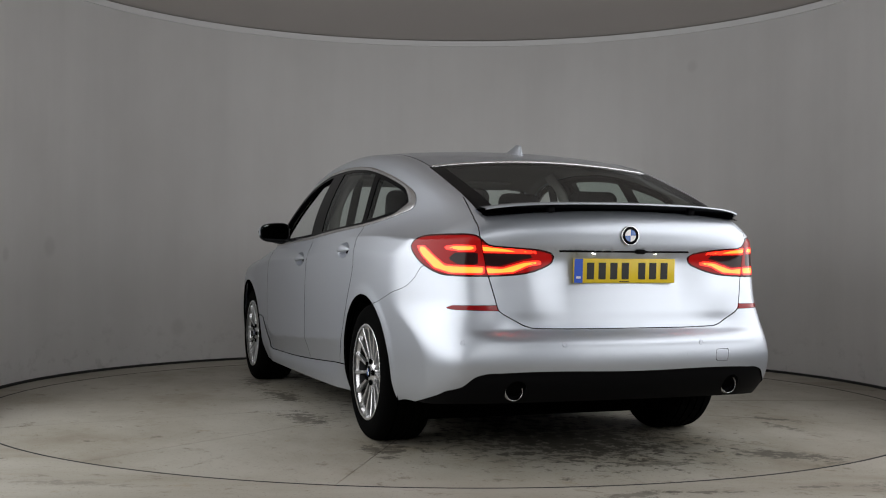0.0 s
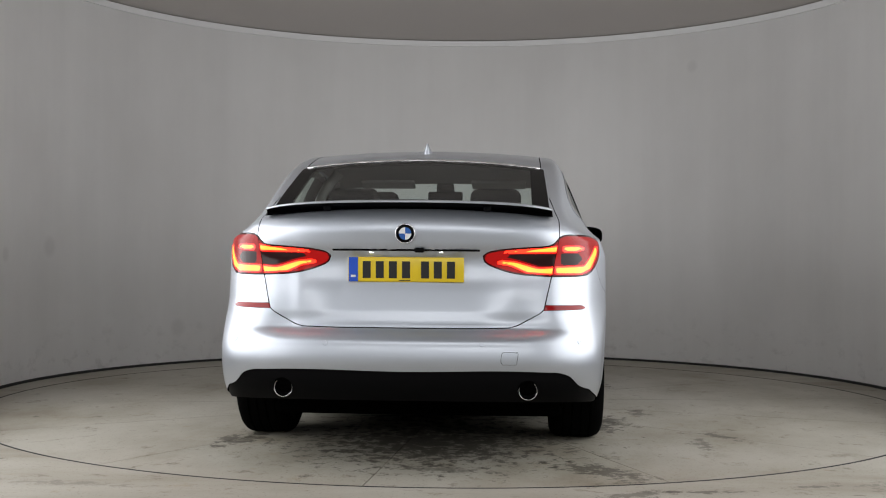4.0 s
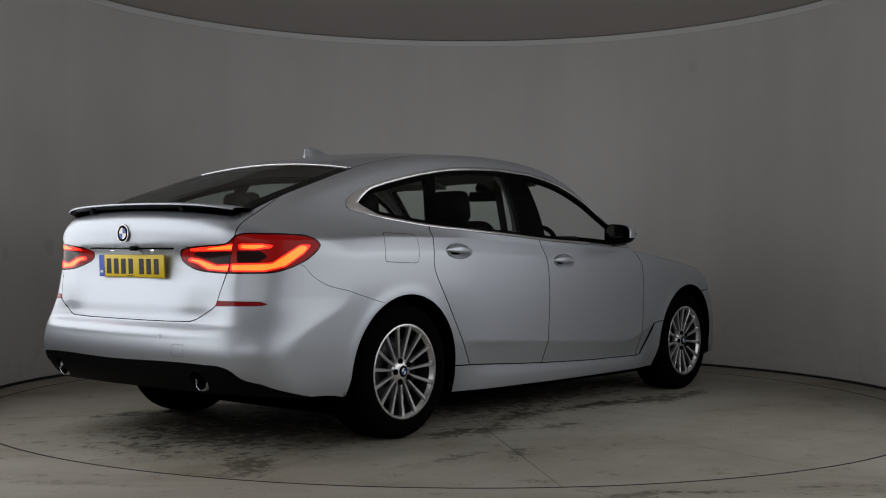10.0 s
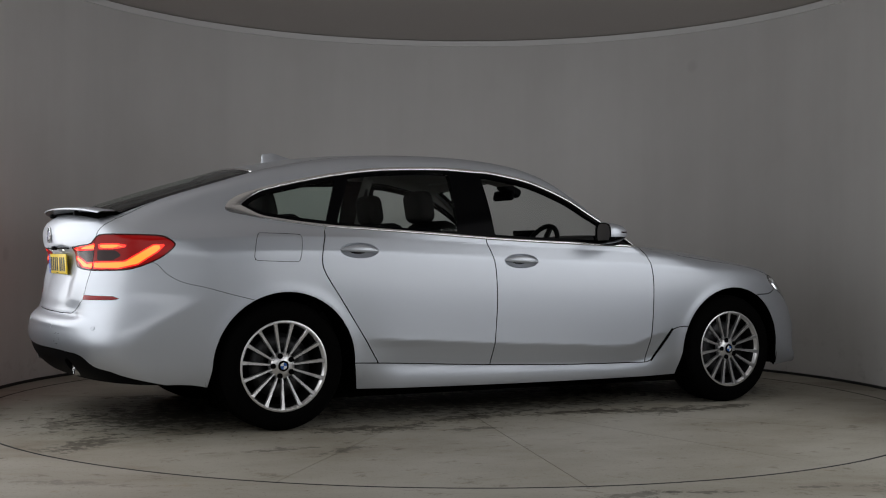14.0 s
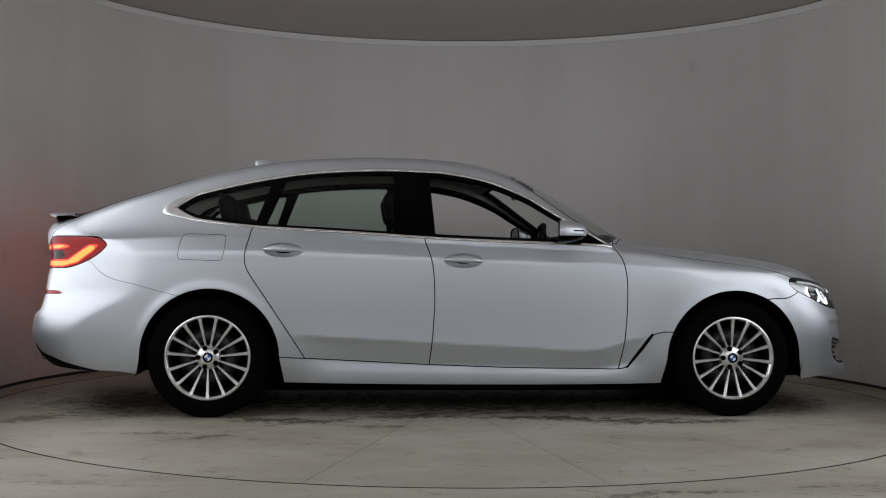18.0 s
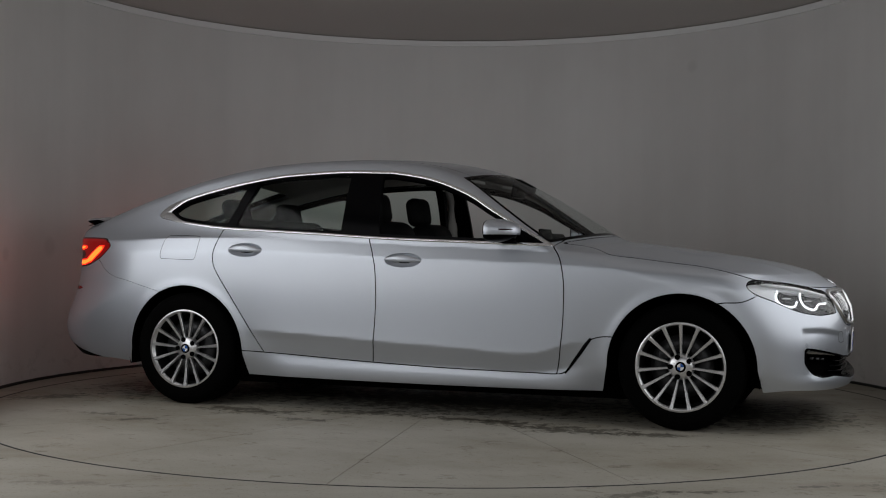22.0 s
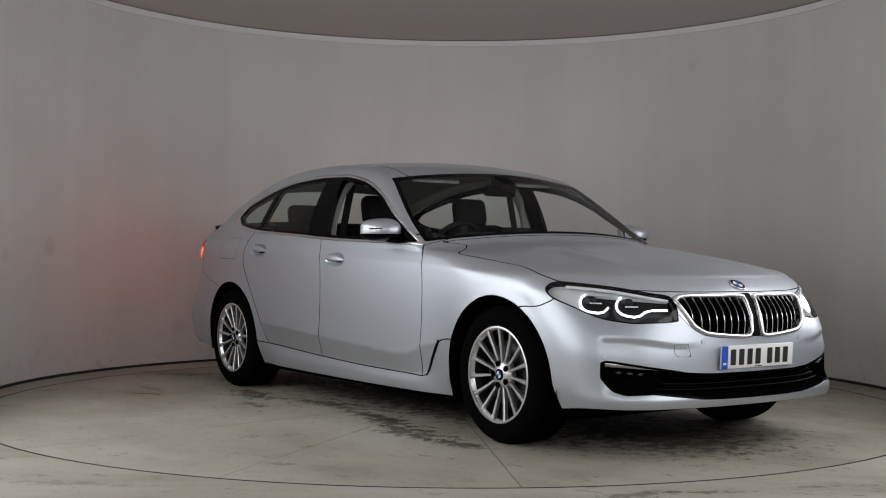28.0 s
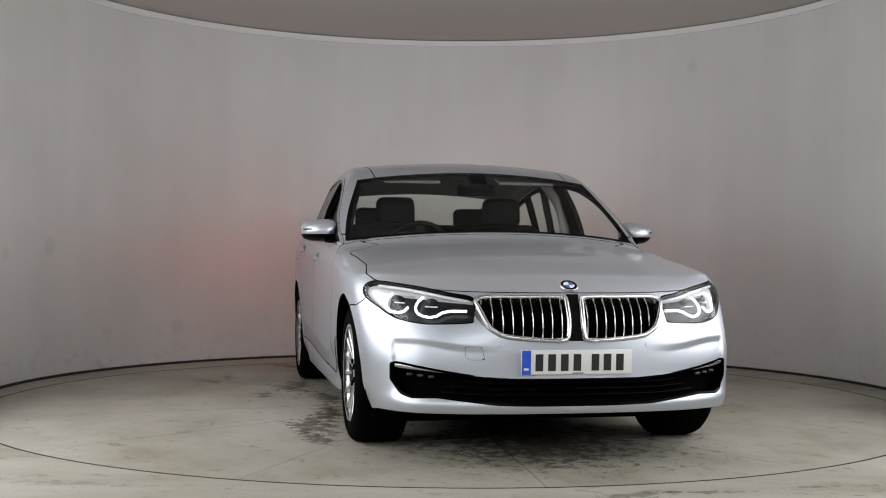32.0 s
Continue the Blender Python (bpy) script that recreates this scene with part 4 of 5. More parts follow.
    for side in (1, -1):
        fl = flipped if side < 0 else (lambda a: a)
        mir = Matrix.Diagonal((1, side, 1, 1))
        brim = 0.0022 + 0.0030 * np.clip(1 - np.abs(hlamp[1][:, Z]), 0, 1)
        lamp = sheet("headlight", fl(clip(hlamp, -(f_hlamp(hlamp[0]) + brim))), BLACK_GLOSS, car, "lit headlight with twin white rings", rim=0.02)
        ob = sheet("lens", fl(clip(hlamp, f_hlamp(hlamp[0]) + brim)), LENS, lamp, "clear headlight lens", rim=0)
        ob.visible_shadow = False
        deep = moved(clip(hlamp, f_hlamp(hlamp[0]) + 0.004), -0.055)
        top_trim, deep = cut(deep, lambda v: 0.728 + 0.06 * (nose_s(v) - 0.7) - v[:, Z], 0.0)
        outer, deep = cut(deep, lambda v: 1.00 - 0.6 * np.maximum(0.70 - v[:, Z], 0) - nose_s(v), 0.0)
        sheet("housing", fl(deep), LAMP_GREY, lamp, "grey lamp housing", rim=0)
        sheet("housing_trim", fl(moved(top_trim, 0.024)), LAMP_PALE, lamp, "bright upper lamp trim", rim=0.02)
        sheet("side_reflector", fl(moved(outer, 0.024)), LAMP_PALE, lamp, "pale side reflector in the lamp", rim=0.02)
        blade = []
        for u, w in ((0.48, 0.738), (0.60, 0.753), (0.70, 0.768), (0.80, 0.781), (0.90, 0.791), (1.00, 0.798), (1.10, 0.803)):
            p, n = nearby(u, w, us, ws, pool)
            blade.append(p - n * 0.010)
        bm = tube(blade, 0.0075, sides=8)
        bm.transform(mir)
        part("bezel_blade", bm, LAMP_PALE, lamp, "pale blade along the top of the lamp")
        for loop in drl:
            pts = []
            fine = [Vector((*p, 0)) for p in loop]
            for _ in range(1):
                fine = [fine[0]] + [q for a, b in zip(fine, fine[1:]) for q in (a.lerp(b, 0.25), a.lerp(b, 0.75))] + [fine[-1]]
            for a, b in zip(fine, fine[1:]):
                pts += [a.lerp(b, t) for t in (0, 0.34, 0.67)]
            pts.append(fine[-1])
            path = []
            for q in pts:
                p, n = nearby(q.x, q.y, us, ws, pool)
                path.append(p - n * 0.024)
            bm = tube(path, 0.0056, sides=8)
            bm.transform(mir)
            part("light_ring", bm, WHITE_GLOW, lamp, "glowing white daytime light ring")
        for (s0, z0), (s1, z1) in dash:
            path = []
            for t in np.linspace(0, 1, 7):
                p, n = nearby(s0 + (s1 - s0) * t, z0 + (z1 - z0) * t, us, ws, pool)
                path.append(p - n * 0.030)
            bm = tube(path, 0.0034, sides=6)
            bm.transform(mir)
            part("reflector_blade", bm, LAMP_PALE, lamp, "thin bright reflector blade")
        for s, z in ((0.915, 0.735), (0.695, 0.728)):
            p, n = nearby(s, z, us, ws, pool)
            bm = lathe([(0.0, 0.012), (0.012, 0.010), (0.020, 0.003), (0.025, -0.008), (0.030, -0.010), (0.030, -0.03)], 28)
            n = Vector((0.94, 0.33, 0.02)).normalized()
            bm.transform(Matrix.Translation(p - n * 0.055) @ n.to_track_quat("Z", "Y").to_matrix().to_4x4())
            bm.transform(mir)
            part("projector", bm, LAMP_GREY, lamp, "round projector lens")

    # kidney grilles
    for side in (1, -1):
        fl = flipped if side < 0 else (lambda a: a)
        mir = Matrix.Diagonal((1, side, 1, 1))
        d = f_kidney(kid[0])
        slant = lambda v: v[:, Y] - 0.432 - 0.45 * (v[:, Z] - 0.72)
        d = np.maximum(d, slant(kid[0]) - 0.019)
        frame_sheet = clip(kid, -(d + 0.019))
        grille = sheet("grille", fl(moved(frame_sheet, 0.002)), CHROME, car, "chrome framed kidney grille with upright slats", rim=0.05, back=False)
        loop = [on_body(max(0.012, float(u)), float(w), "nose") for u, w in KIDNEY[::2]]
        centre = np.array((0.24, 0.665))
        path = []
        for (p, n) in loop:
            c = np.array((p.y, p.z)) - centre
            c = c * (1 - 0.013 / np.linalg.norm(c)) + centre
            c[0] = min(c[0], 0.438 + 0.45 * (c[1] - 0.72))
            path.append((on_body(max(0.012, c[0]), c[1], "nose")[0].x + 0.006, c[0], c[1]))
        bm = tube(path, 0.0105, closed=True, sides=10)
        bm.transform(mir)
        part("frame_bar", bm, CHROME, grille, "rounded chrome grille frame")
        hole = clip(kid, d + 0.019)
        sheet("backing", fl(moved(hole, -0.050)), DARK_LINER, grille, "black grille backing", rim=0)
        for k in range(9):
            y0 = 0.060 + 0.0445 * k
            zs = [z for z in np.linspace(0.50, 0.80, 61) if max(inside(np.array([y0]), np.array([z]), KIDNEY)[0], y0 - 0.432 - 0.45 * (z - 0.72)) < -0.018]
            if len(zs) < 3:
                continue
            z0, z1 = zs[0] - 0.004, zs[-1] + 0.004
            bm = bmesh.new()
            rings = []
            for i in range(9):
                z = z0 + (z1 - z0) * i / 8
                p, n = on_body(y0, z, "nose")
                bow = 0.014 * math.sin(math.pi * i / 8)
                x = p.x - 0.020 + bow
                rings.append([bm.verts.new((x + dx, y0 + dy, z)) for dx, dy in ((0.0, 0.0), (-0.0025, 0.0028), (-0.034, 0.0020), (-0.034, -0.0020), (-0.0025, -0.0028))])
            for a, b in zip(rings, rings[1:]):
                for i in range(5):
                    bm.faces.new((a[i], a[(i + 1) % 5], b[(i + 1) % 5], b[i]))
            bm.transform(mir)
            bmesh.ops.recalc_face_normals(bm, faces=bm.faces[:])
            slat = part("slat", bm, CHROME, grille, smooth=False)
            slat.data.materials.append(BLACK_GLOSS)
            for f in slat.data.polygons:
                f.material_index = int(abs(f.normal.y) > 0.9 or f.normal.x < -0.5)

    # lower intake
    intake = sheet("lower_intake", both(moved(lowg, -0.07)), DARK_LINER, car, "black lower air intake with crossbars", rim=0)
    sheet("intake_frame", both(clip(lowg, -(f_low(lowg[0]) + 0.010))), BLACK_GLOSS, intake, "gloss black intake edge", rim=0.07)
    for z, y1 in ((0.372, 0.50), (0.345, 0.56), (0.318, 0.60)):
        pts = []
        for y in np.linspace(-y1, y1, 41):
            zz = z + 0.05 * max(0, abs(y) - 0.40)
            p, n = on_body(abs(y), zz, "nose")
            pts.append((p.x - 0.035, y, zz))
        part("crossbar", tube(pts, 0.0065, sides=6), BLACK_GLOSS, intake, "slim black crossbar")
    for side in (1, -1):
        bm = bmesh.new()
        rows = []
        for k in range(19):
            t = k / 18
            y = 0.41 + 0.385 * t
            zt = 0.404 + (y - 0.42) * 0.150
            row = []
            for f, lift in ((0.0, -0.030), (0.0, 0.0), (0.5, 0.003), (1.0, -0.004), (1.05, -0.030)):
                z = zt - f * (0.005 + 0.025 * t)
                p, n = on_body(y, z, "nose")
                row.append(bm.verts.new((p.x + lift - 0.004, side * y, z)))
            rows.append(row)
        for a, b in zip(rows, rows[1:]):
            for k in range(4):
                bm.faces.new((a[k], b[k], b[k + 1], a[k + 1]))
        bmesh.ops.recalc_face_normals(bm, faces=bm.faces[:])
        part("fog_trim", bm, CHROME_DARK, intake, "satin blade over the fog light")
        for y, z in ((0.64, 0.396), (0.685, 0.400), (0.73, 0.404)):
            p, n = on_body(y, z, "nose")
            part("fog_light", box(0.02, 0.028, 0.014, (p.x - 0.034, side * y, z), 0.005), LENS_SOLID, intake, "small clear fog light")

    # ---- roof, skirts, doors, wings
    roof, rest = cut(rest, f_roof, even=True)
    sheet("roof", both(roof), PAINT, car, "silver painted roof panel")
    skirt, rest = cut(rest, f_skirt, even=True)
    pair("side_skirt", skirt, PAINT, car, "silver painted side skirt")
    us, ws, pool = chart("side")
    for side in (1, -1):
        bm = bmesh.new()
        rows = []
        for k in range(13):
            t = k / 12
            u, w = 0.898 + 0.150 * t, 0.288 + 0.202 * t
            half = 0.0025 + 0.0085 * math.sin(math.pi * min(1, 0.12 + 0.62 * t)) ** 1.2
            row = []
            for e, lift in ((-1.0, -0.004), (-0.9, 0.0022), (0.9, 0.0022), (1.0, -0.004)):
                p, n = nearby(u - 0.80 * half * e, w + 0.60 * half * e, us, ws, pool)
                row.append(bm.verts.new((p.x + n.x * lift, side * (p.y + n.y * lift), p.z + n.z * lift)))
            rows.append(row)
        for a, b in zip(rows, rows[1:]):
            for k in range(3):
                bm.faces.new((a[k], b[k], b[k + 1], a[k + 1]))
        bmesh.ops.recalc_face_normals(bm, faces=bm.faces[:])
        part("air_outlet", bm, BLACK_GLOSS, car, "black slanted air outlet behind the front wheel")
    fdoor, rest = cut(rest, f_fdoor)
    rdoor, rest = cut(rest, f_rdoor)
    bowl = lambda hx, hz: (lambda v: (np.sqrt(((v[:, X] - hx) / 0.116) ** 2 + ((v[:, Z] - hz) / 0.043) ** 2) - 1) * 0.043)
    fbowl, fdoor = cut(fdoor, bowl(-0.070, 0.912), 0.0)
    rbowl, rdoor = cut(rdoor, bowl(-1.108, 0.966), 0.0)
    fd_l, fd_r = pair("front_door", fdoor, PAINT, car, "silver painted front door")
    rd_l, rd_r = pair("rear_door", rdoor, PAINT, car, "silver painted rear door")
    fender, rest = cut(rest, f_fender)
    pair("front_wing", fender, PAINT, car, "silver painted front wing")
    left = rest
    right = flipped(rest)
    flap, right = cut(right, lambda v: np.where(-v[:, Y] > 0.6, inside(v[:, X], v[:, Z], FLAP), 9.0), 0.0013)
    sheet("side_frame", left, PAINT, car, "silver painted rear quarter and roof rail")
    sheet("side_frame", right, PAINT, car, "silver painted rear quarter and roof rail")
    sheet("fuel_flap", flap, PAINT, car, "silver rounded fuel filler flap")

    us, ws, pool = chart("side")
    # door handles: a bright grip bar over a dished bowl in the door skin
    for doors, dish, (hx, hz) in (((fd_l, fd_r), fbowl, (-0.070, 0.912)), ((rd_l, rd_r), rbowl, (-1.108, 0.966))):
        v, n, t = dish
        ex, ez = (v[:, X] - hx) / 0.116, (v[:, Z] - hz) / 0.043
        q = np.clip(1 - ex * ex - ez * ez, 0, 1)
        nv = v - n * (0.034 * q)[:, None]
        nn = n - np.stack([0.068 * ex / 0.116, 0 * ex, 0.068 * ez / 0.043], 1)
        dish = nv, nn / np.linalg.norm(nn, axis=1, keepdims=True), t
        for door, side in zip(doors, (1, -1)):
            p, nrm = nearby(hx, hz, us, ws, pool)
            handle = sheet("door_handle", flipped(dish) if side < 0 else dish, PAINT, door, "silver pull handle over a dished bowl", rim=0)
            tilt = Matrix.Rotation(math.atan2(nrm.z, nrm.y), 4, "X")
            bm = bmesh.new()
            bmesh.ops.create_uvsphere(bm, u_segments=40, v_segments=20, radius=1)
            for vtx in bm.verts:
                x, y, z = vtx.co
                g = max(0.0, 1 - x * x)
                vtx.co = Vector((x * 0.117, y * 0.011 + 0.015 * g, z * (0.010 + 0.011 * g**0.5) + 0.007 * g))
            bm.transform(Matrix.Translation(p + nrm * 0.001) @ tilt @ Matrix.Rotation(radians(2.0), 4, "Y"))
            bm.transform(Matrix.Diagonal((1, side, 1, 1)))
            if side < 0:
                bmesh.ops.reverse_faces(bm, faces=bm.faces[:])
            part("grip", bm, PAINT, handle, "silver door grip bar")


LAMP_GREY = material("lamp_housing", (0.012, 0.012, 0.013), 0.3, 0.2, spec=0.4)
LAMP_PALE = material("lamp_bezel", (0.80, 0.81, 0.83), 0.35, 0.2)
LENS_SOLID = material("fog_glass", (0.05, 0.05, 0.055), 0.15, 0.3, 0.4)


# ---------------------------------------------------------------- car: wheels
def build_wheels(car):
    R, RIM = 0.347, 0.240
    for xc, side in ((1.535, 1), (-1.535, 1), (1.535, -1), (-1.535, -1)):
        yo = 0.918 if xc > 0 else 0.926
        place = Matrix.Translation((xc, side * yo, R)) @ Matrix.Rotation(radians(-90 * side), 4, "X")
        # the wheel's own axis points outwards along z
        bm = lathe([(0.232, 0.004), (0.243, 0.006), (0.246, 0.001), (0.244, -0.006), (0.232, -0.012), (0.226, -0.024)], 72)
        bm.transform(place)
        wheel = part("wheel", bm, ALLOY, car, "multi-spoke silver alloy wheel with black tyre")
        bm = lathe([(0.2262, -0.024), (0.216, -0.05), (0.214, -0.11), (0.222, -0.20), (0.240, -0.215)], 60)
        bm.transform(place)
        part("barrel", bm, BARREL, wheel, "inner wheel barrel with shade put into its colour")
        # tyre with rounded shoulders and grooves
        prof = [(0.236, 0.000), (0.250, 0.007), (0.275, 0.012), (0.300, 0.010), (0.322, 0.001), (0.336, -0.012), (0.344, -0.028)]
        for k in range(4):
            c = -0.06 - 0.045 * k
            prof += [(0.347, c + 0.016), (0.347, c + 0.005), (0.340, c + 0.004), (0.340, c - 0.004), (0.347, c - 0.005)]
        prof += [(0.344, -0.222), (0.336, -0.238), (0.322, -0.251), (0.300, -0.260), (0.270, -0.258), (0.238, -0.235)]
        bm = lathe(prof, 96)
        bm.transform(place)
        sharpen(part("tyre", bm, RUBBER, wheel, "black rubber road tyre"), 40)
        # spokes
        master = None
        for k in range(15):
            if master is None:
                bm = bmesh.new()
                rows = []
                for i in range(9):
                    t = i / 8
                    r = 0.045 + (0.236 - 0.045) * t
                    half = 0.0050 + 0.0050 * t + 0.020 * max(0, t - 0.88)
                    h = -0.022 + 0.022 * t**1.5
                    rows.append([bm.verts.new((r, -half, h - 0.022)), bm.verts.new((r, -half, h - 0.003)), bm.verts.new((r, -half * 0.72, h)),
                                 bm.verts.new((r, half * 0.72, h)), bm.verts.new((r, half, h - 0.003)), bm.verts.new((r, half, h - 0.022))])
                for a, b in zip(rows, rows[1:]):
                    for i in range(5):
                        bm.faces.new((a[i], b[i], b[i + 1], a[i + 1]))
                bmesh.ops.recalc_face_normals(bm, faces=bm.faces[:])
                master = part("spoke", bm, ALLOY, wheel, smooth=False)
                ob = master
            else:
                ob = new("spoke", master.data)
                ob.parent = wheel
            ob.matrix_local = place @ Matrix.Rotation(2 * math.pi * (k + (0.75 if xc > 0 else 0.25)) / 15, 4, "Z")
        bm = lathe([(0.0, -0.010), (0.030, -0.011), (0.045, -0.015), (0.062, -0.021), (0.072, -0.035), (0.072, -0.06)], 40)
        bm.transform(place)
        part("hub", bm, ALLOY, wheel, "silver wheel hub")
        for k in range(5):
            a = 2 * math.pi * (k + 0.5) / 5
            bm = lathe([(0.0, -0.001), (0.0115, -0.001), (0.0125, 0.001), (0.0145, 0.001), (0.0145, -0.008)], 16)
            bm.transform(place @ Matrix.Translation((0.056 * math.cos(a), 0.056 * math.sin(a), -0.0100)))
            part("bolt", bm, DARK_LINER, wheel, "dark recessed wheel bolt")
        badge(wheel, place @ Matrix.Translation((0, 0, -0.008)), 0.029, "badge")
        bm = lathe([(0.075, -0.075), (0.172, -0.075), (0.172, -0.098), (0.075, -0.098), (0.075, -0.075)], 48)
        bm.transform(place)
        part("brake_disc", bm, ALLOY_DARK, wheel, "grey ventilated brake disc")
        bm = lathe([(0.0, -0.12), (0.225, -0.12)], 40)
        bm.transform(place)
        part("inner_shield", bm, DARK_LINER, wheel, "dark backplate")
        # arch liner
        bm = lathe([(0.425, 0.0), (0.425, -0.33), (0.05, -0.33)], 40, arc=math.pi * 1.16, start=-math.pi * 0.08)
        bm.transform(Matrix.Translation((xc, side * 0.898, 0.345)) @ Matrix.Rotation(radians(90), 4, "X") @ Matrix.Diagonal((1, 1, -side, 1)))
        part("arch_liner", bm, DARK_LINER, car, "black wheel arch liner")


def badge(parent, m, r, name):
    """A round badge: a dark ring with a blue and white quartered disc."""
    bm = lathe([(r * 0.62, 0.0022), (r * 0.93, 0.0022), (r, 0.0008), (r, -0.003)], 40)
    bm.transform(m)
    ring = part(name, bm, BLACK_GLOSS, parent, "round badge with blue and white quarters")
    if parent.parent is None:
        bm = lathe([(r * 0.94, 0.0030), (r * 1.0, 0.0034), (r * 1.05, 0.0022), (r * 1.05, -0.003)], 40)
        bm.transform(m)
        part("badge_rim", bm, CHROME, ring, "chrome badge rim")
    holder = ring if parent.parent is None else parent
    for k in range(4):
        bm = bmesh.new()
        c = bm.verts.new((0, 0, 0.003))
        arc = [bm.verts.new((r * 0.64 * math.cos(math.pi / 2 * (k + i / 8)), r * 0.64 * math.sin(math.pi / 2 * (k + i / 8)), 0.003)) for i in range(9)]
        for a, b in zip(arc, arc[1:]):
            bm.faces.new((c, a, b))
        bm.transform(m)
        part("quarter", bm, BADGE_BLUE if k % 2 == 0 else BADGE_WHITE, holder, "blue badge quarter" if k % 2 == 0 else "white badge quarter", smooth=False)


# ---------------------------------------------------------------- car: fittings
def build_fittings(car):
    # raised rear spoiler: a thin curved blade with a black underside
    top_rows, n = [], 40
    bm = bmesh.new()
    bu = bmesh.new()
    for i in range(n + 1):
        y = -0.652 + 1.304 * i / n
        e = abs(y) / 0.652
        zc = 1.186 - 0.014 * e**2 - 0.016 * e**6
        xt = -2.578 + 0.070 * e**2 + 0.05 * e**8
        xl = -2.440 + 0.085 * e**2 + 0.04 * e**8
        prof = [(xl, zc + 0.006 - 0.012 * e), (xl * 0.6 + xt * 0.4, zc + 0.007), (xt + 0.012, zc + 0.002), (xt, zc - 0.003), (xt + 0.004, zc - 0.008)]
        top_rows.append(([bm.verts.new((x, y, z)) for x, z in prof], [bu.verts.new((x, y, z)) for x, z in
                        ((xt + 0.005, zc - 0.0085), (xt + 0.045, zc - 0.026), (xl - 0.03, zc - 0.050), (xl, zc + 0.004 - 0.012 * e))]))
    for (a, au), (b, bu_) in zip(top_rows, top_rows[1:]):
        for k in range(4):
            bm.faces.new((a[k], b[k], b[k + 1], a[k + 1]))
        for k in range(3):
            bu.faces.new((au[k], bu_[k], bu_[k + 1], au[k + 1]))
    bmesh.ops.recalc_face_normals(bm, faces=bm.faces[:])
    bmesh.ops.recalc_face_normals(bu, faces=bu.faces[:])
    spoiler = part("spoiler", bm, PAINT, car, "raised silver rear spoiler lip")
    part("spoiler_underside", bu, BLACK_GLOSS, spoiler, "black spoiler underside")
    # black panel under the spoiler, on the top of the tailgate
    bm = bmesh.new()
    rows = []
    for i in range(n + 1):
        y = -0.655 + 1.31 * i / n
        e = abs(y) / 0.655
        xs = [-2.385 + 0.05 * e**2, -2.45 + 0.06 * e**2, -2.500 + 0.065 * e**2, -2.528 + 0.072 * e * e]
        row = []
        for k, x in enumerate(xs):
            z = float(top_z(np.array([x]), np.array([abs(y)]))[0])
            row.append(bm.verts.new((x, y, z + (0.004, 0.008, 0.006, 0.002)[k])))
        rows.append(row)
    for a, b in zip(rows, rows[1:]):
        for k in range(3):
            bm.faces.new((a[k], b[k], b[k + 1], a[k + 1]))
    bmesh.ops.recalc_face_normals(bm, faces=bm.faces[:])
    part("spoiler_well", bm, BLACK_GLOSS, car, "black well under the raised spoiler")
    for y in (-0.36, 0.36):
        part("spoiler_arm", box(0.07, 0.035, 0.045, (-2.49, y, 1.163), 0.008), BLACK_PLASTIC, spoiler, "black spoiler lifting arm")

    # plates with plain bars in place of characters
    for nm, x, zc, mat, sgn in (("rear_number_plate", -2.540, 0.879, YELLOW, -1), ("front_number_plate", 2.404, 0.468, WHITE_PLATE, 1)):
        turn = (0, -3.0 if sgn < 0 else 3.0, 0)
        at = Matrix.Translation((x, 0, zc)) @ Matrix.Rotation(radians(turn[1]), 4, "Y")
        bm = box(0.008, 0.520, 0.111, (0, 0, 0), 0.003, 2)
        bm.transform(at)
        plate = part(nm, bm, mat, car, ("yellow" if sgn < 0 else "white") + " number plate with blue band and dark bars")
        # as read from outside, the blue band is at the left end
        left = -sgn
        bm = box(0.002, 0.042, 0.109, (sgn * 0.0045, -left * -0.236 if sgn > 0 else 0.236, 0))
        bm.transform(at)
        part("blue_band", bm, BLUE, plate, "blue plate band", smooth=False)
        bm = box(0.002, 0.022, 0.010, (sgn * 0.0056, 0.236 if sgn < 0 else -0.236, -0.030))
        bm.transform(at)
        part("band_mark", bm, BADGE_WHITE, plate, "small pale bar", smooth=False)
        for k, c in enumerate((-0.176, -0.117, -0.058, 0.001, 0.086, 0.143, 0.202)):
            bm = box(0.002, 0.036, 0.076, (sgn * 0.0045, c * sgn, -0.001))
            bm.transform(at)
            part("plate_bar", bm, INK, plate, "dark bar", smooth=False)
        bm = box(0.002, 0.05, 0.004, (sgn * 0.0045, 0.005, -0.049))
        bm.transform(at)
        part("plate_bar", bm, INK, plate, smooth=False)

    # badges
    p, nrm = on_body(0.0, 1.040, "tail")
    m = Matrix.Translation(p + nrm * 0.006) @ Matrix(((0, 0, nrm.x, 0), (-1, 0, 0, 0), (0, 1, nrm.z, 0), (0, 0, 0, 1)))
    badge(car, m, 0.043, "rear_badge")
    p, nrm = on_body(0.0, 0.806, "nose")
    q = nrm.to_track_quat("Z", "Y").to_matrix().to_4x4()
    badge(car, Matrix.Translation(p + nrm * 0.004) @ q, 0.041, "bonnet_badge")

    # number plate lamps, camera and a black strip that draws the ledge's shade over the plate
    for y in (-0.155, 0.155):
        part("plate_lamp", box(0.016, 0.016, 0.004, (-2.535, y, 0.9565), 0.001), PLATE_GLOW, car, "small lit number plate lamp")
    pts = []
    for y in np.linspace(-0.33, 0.33, 31):
        pts.append((float(tail_x(np.array([abs(y)]), np.array([0.966]))[0]) - 0.0035, float(y), 0.966))
    part("ledge_shade_strip", tube(pts, 0.0045, sides=8), BLACK_PLASTIC, car, "thin dark strip drawn as ledge shade over the number plate")
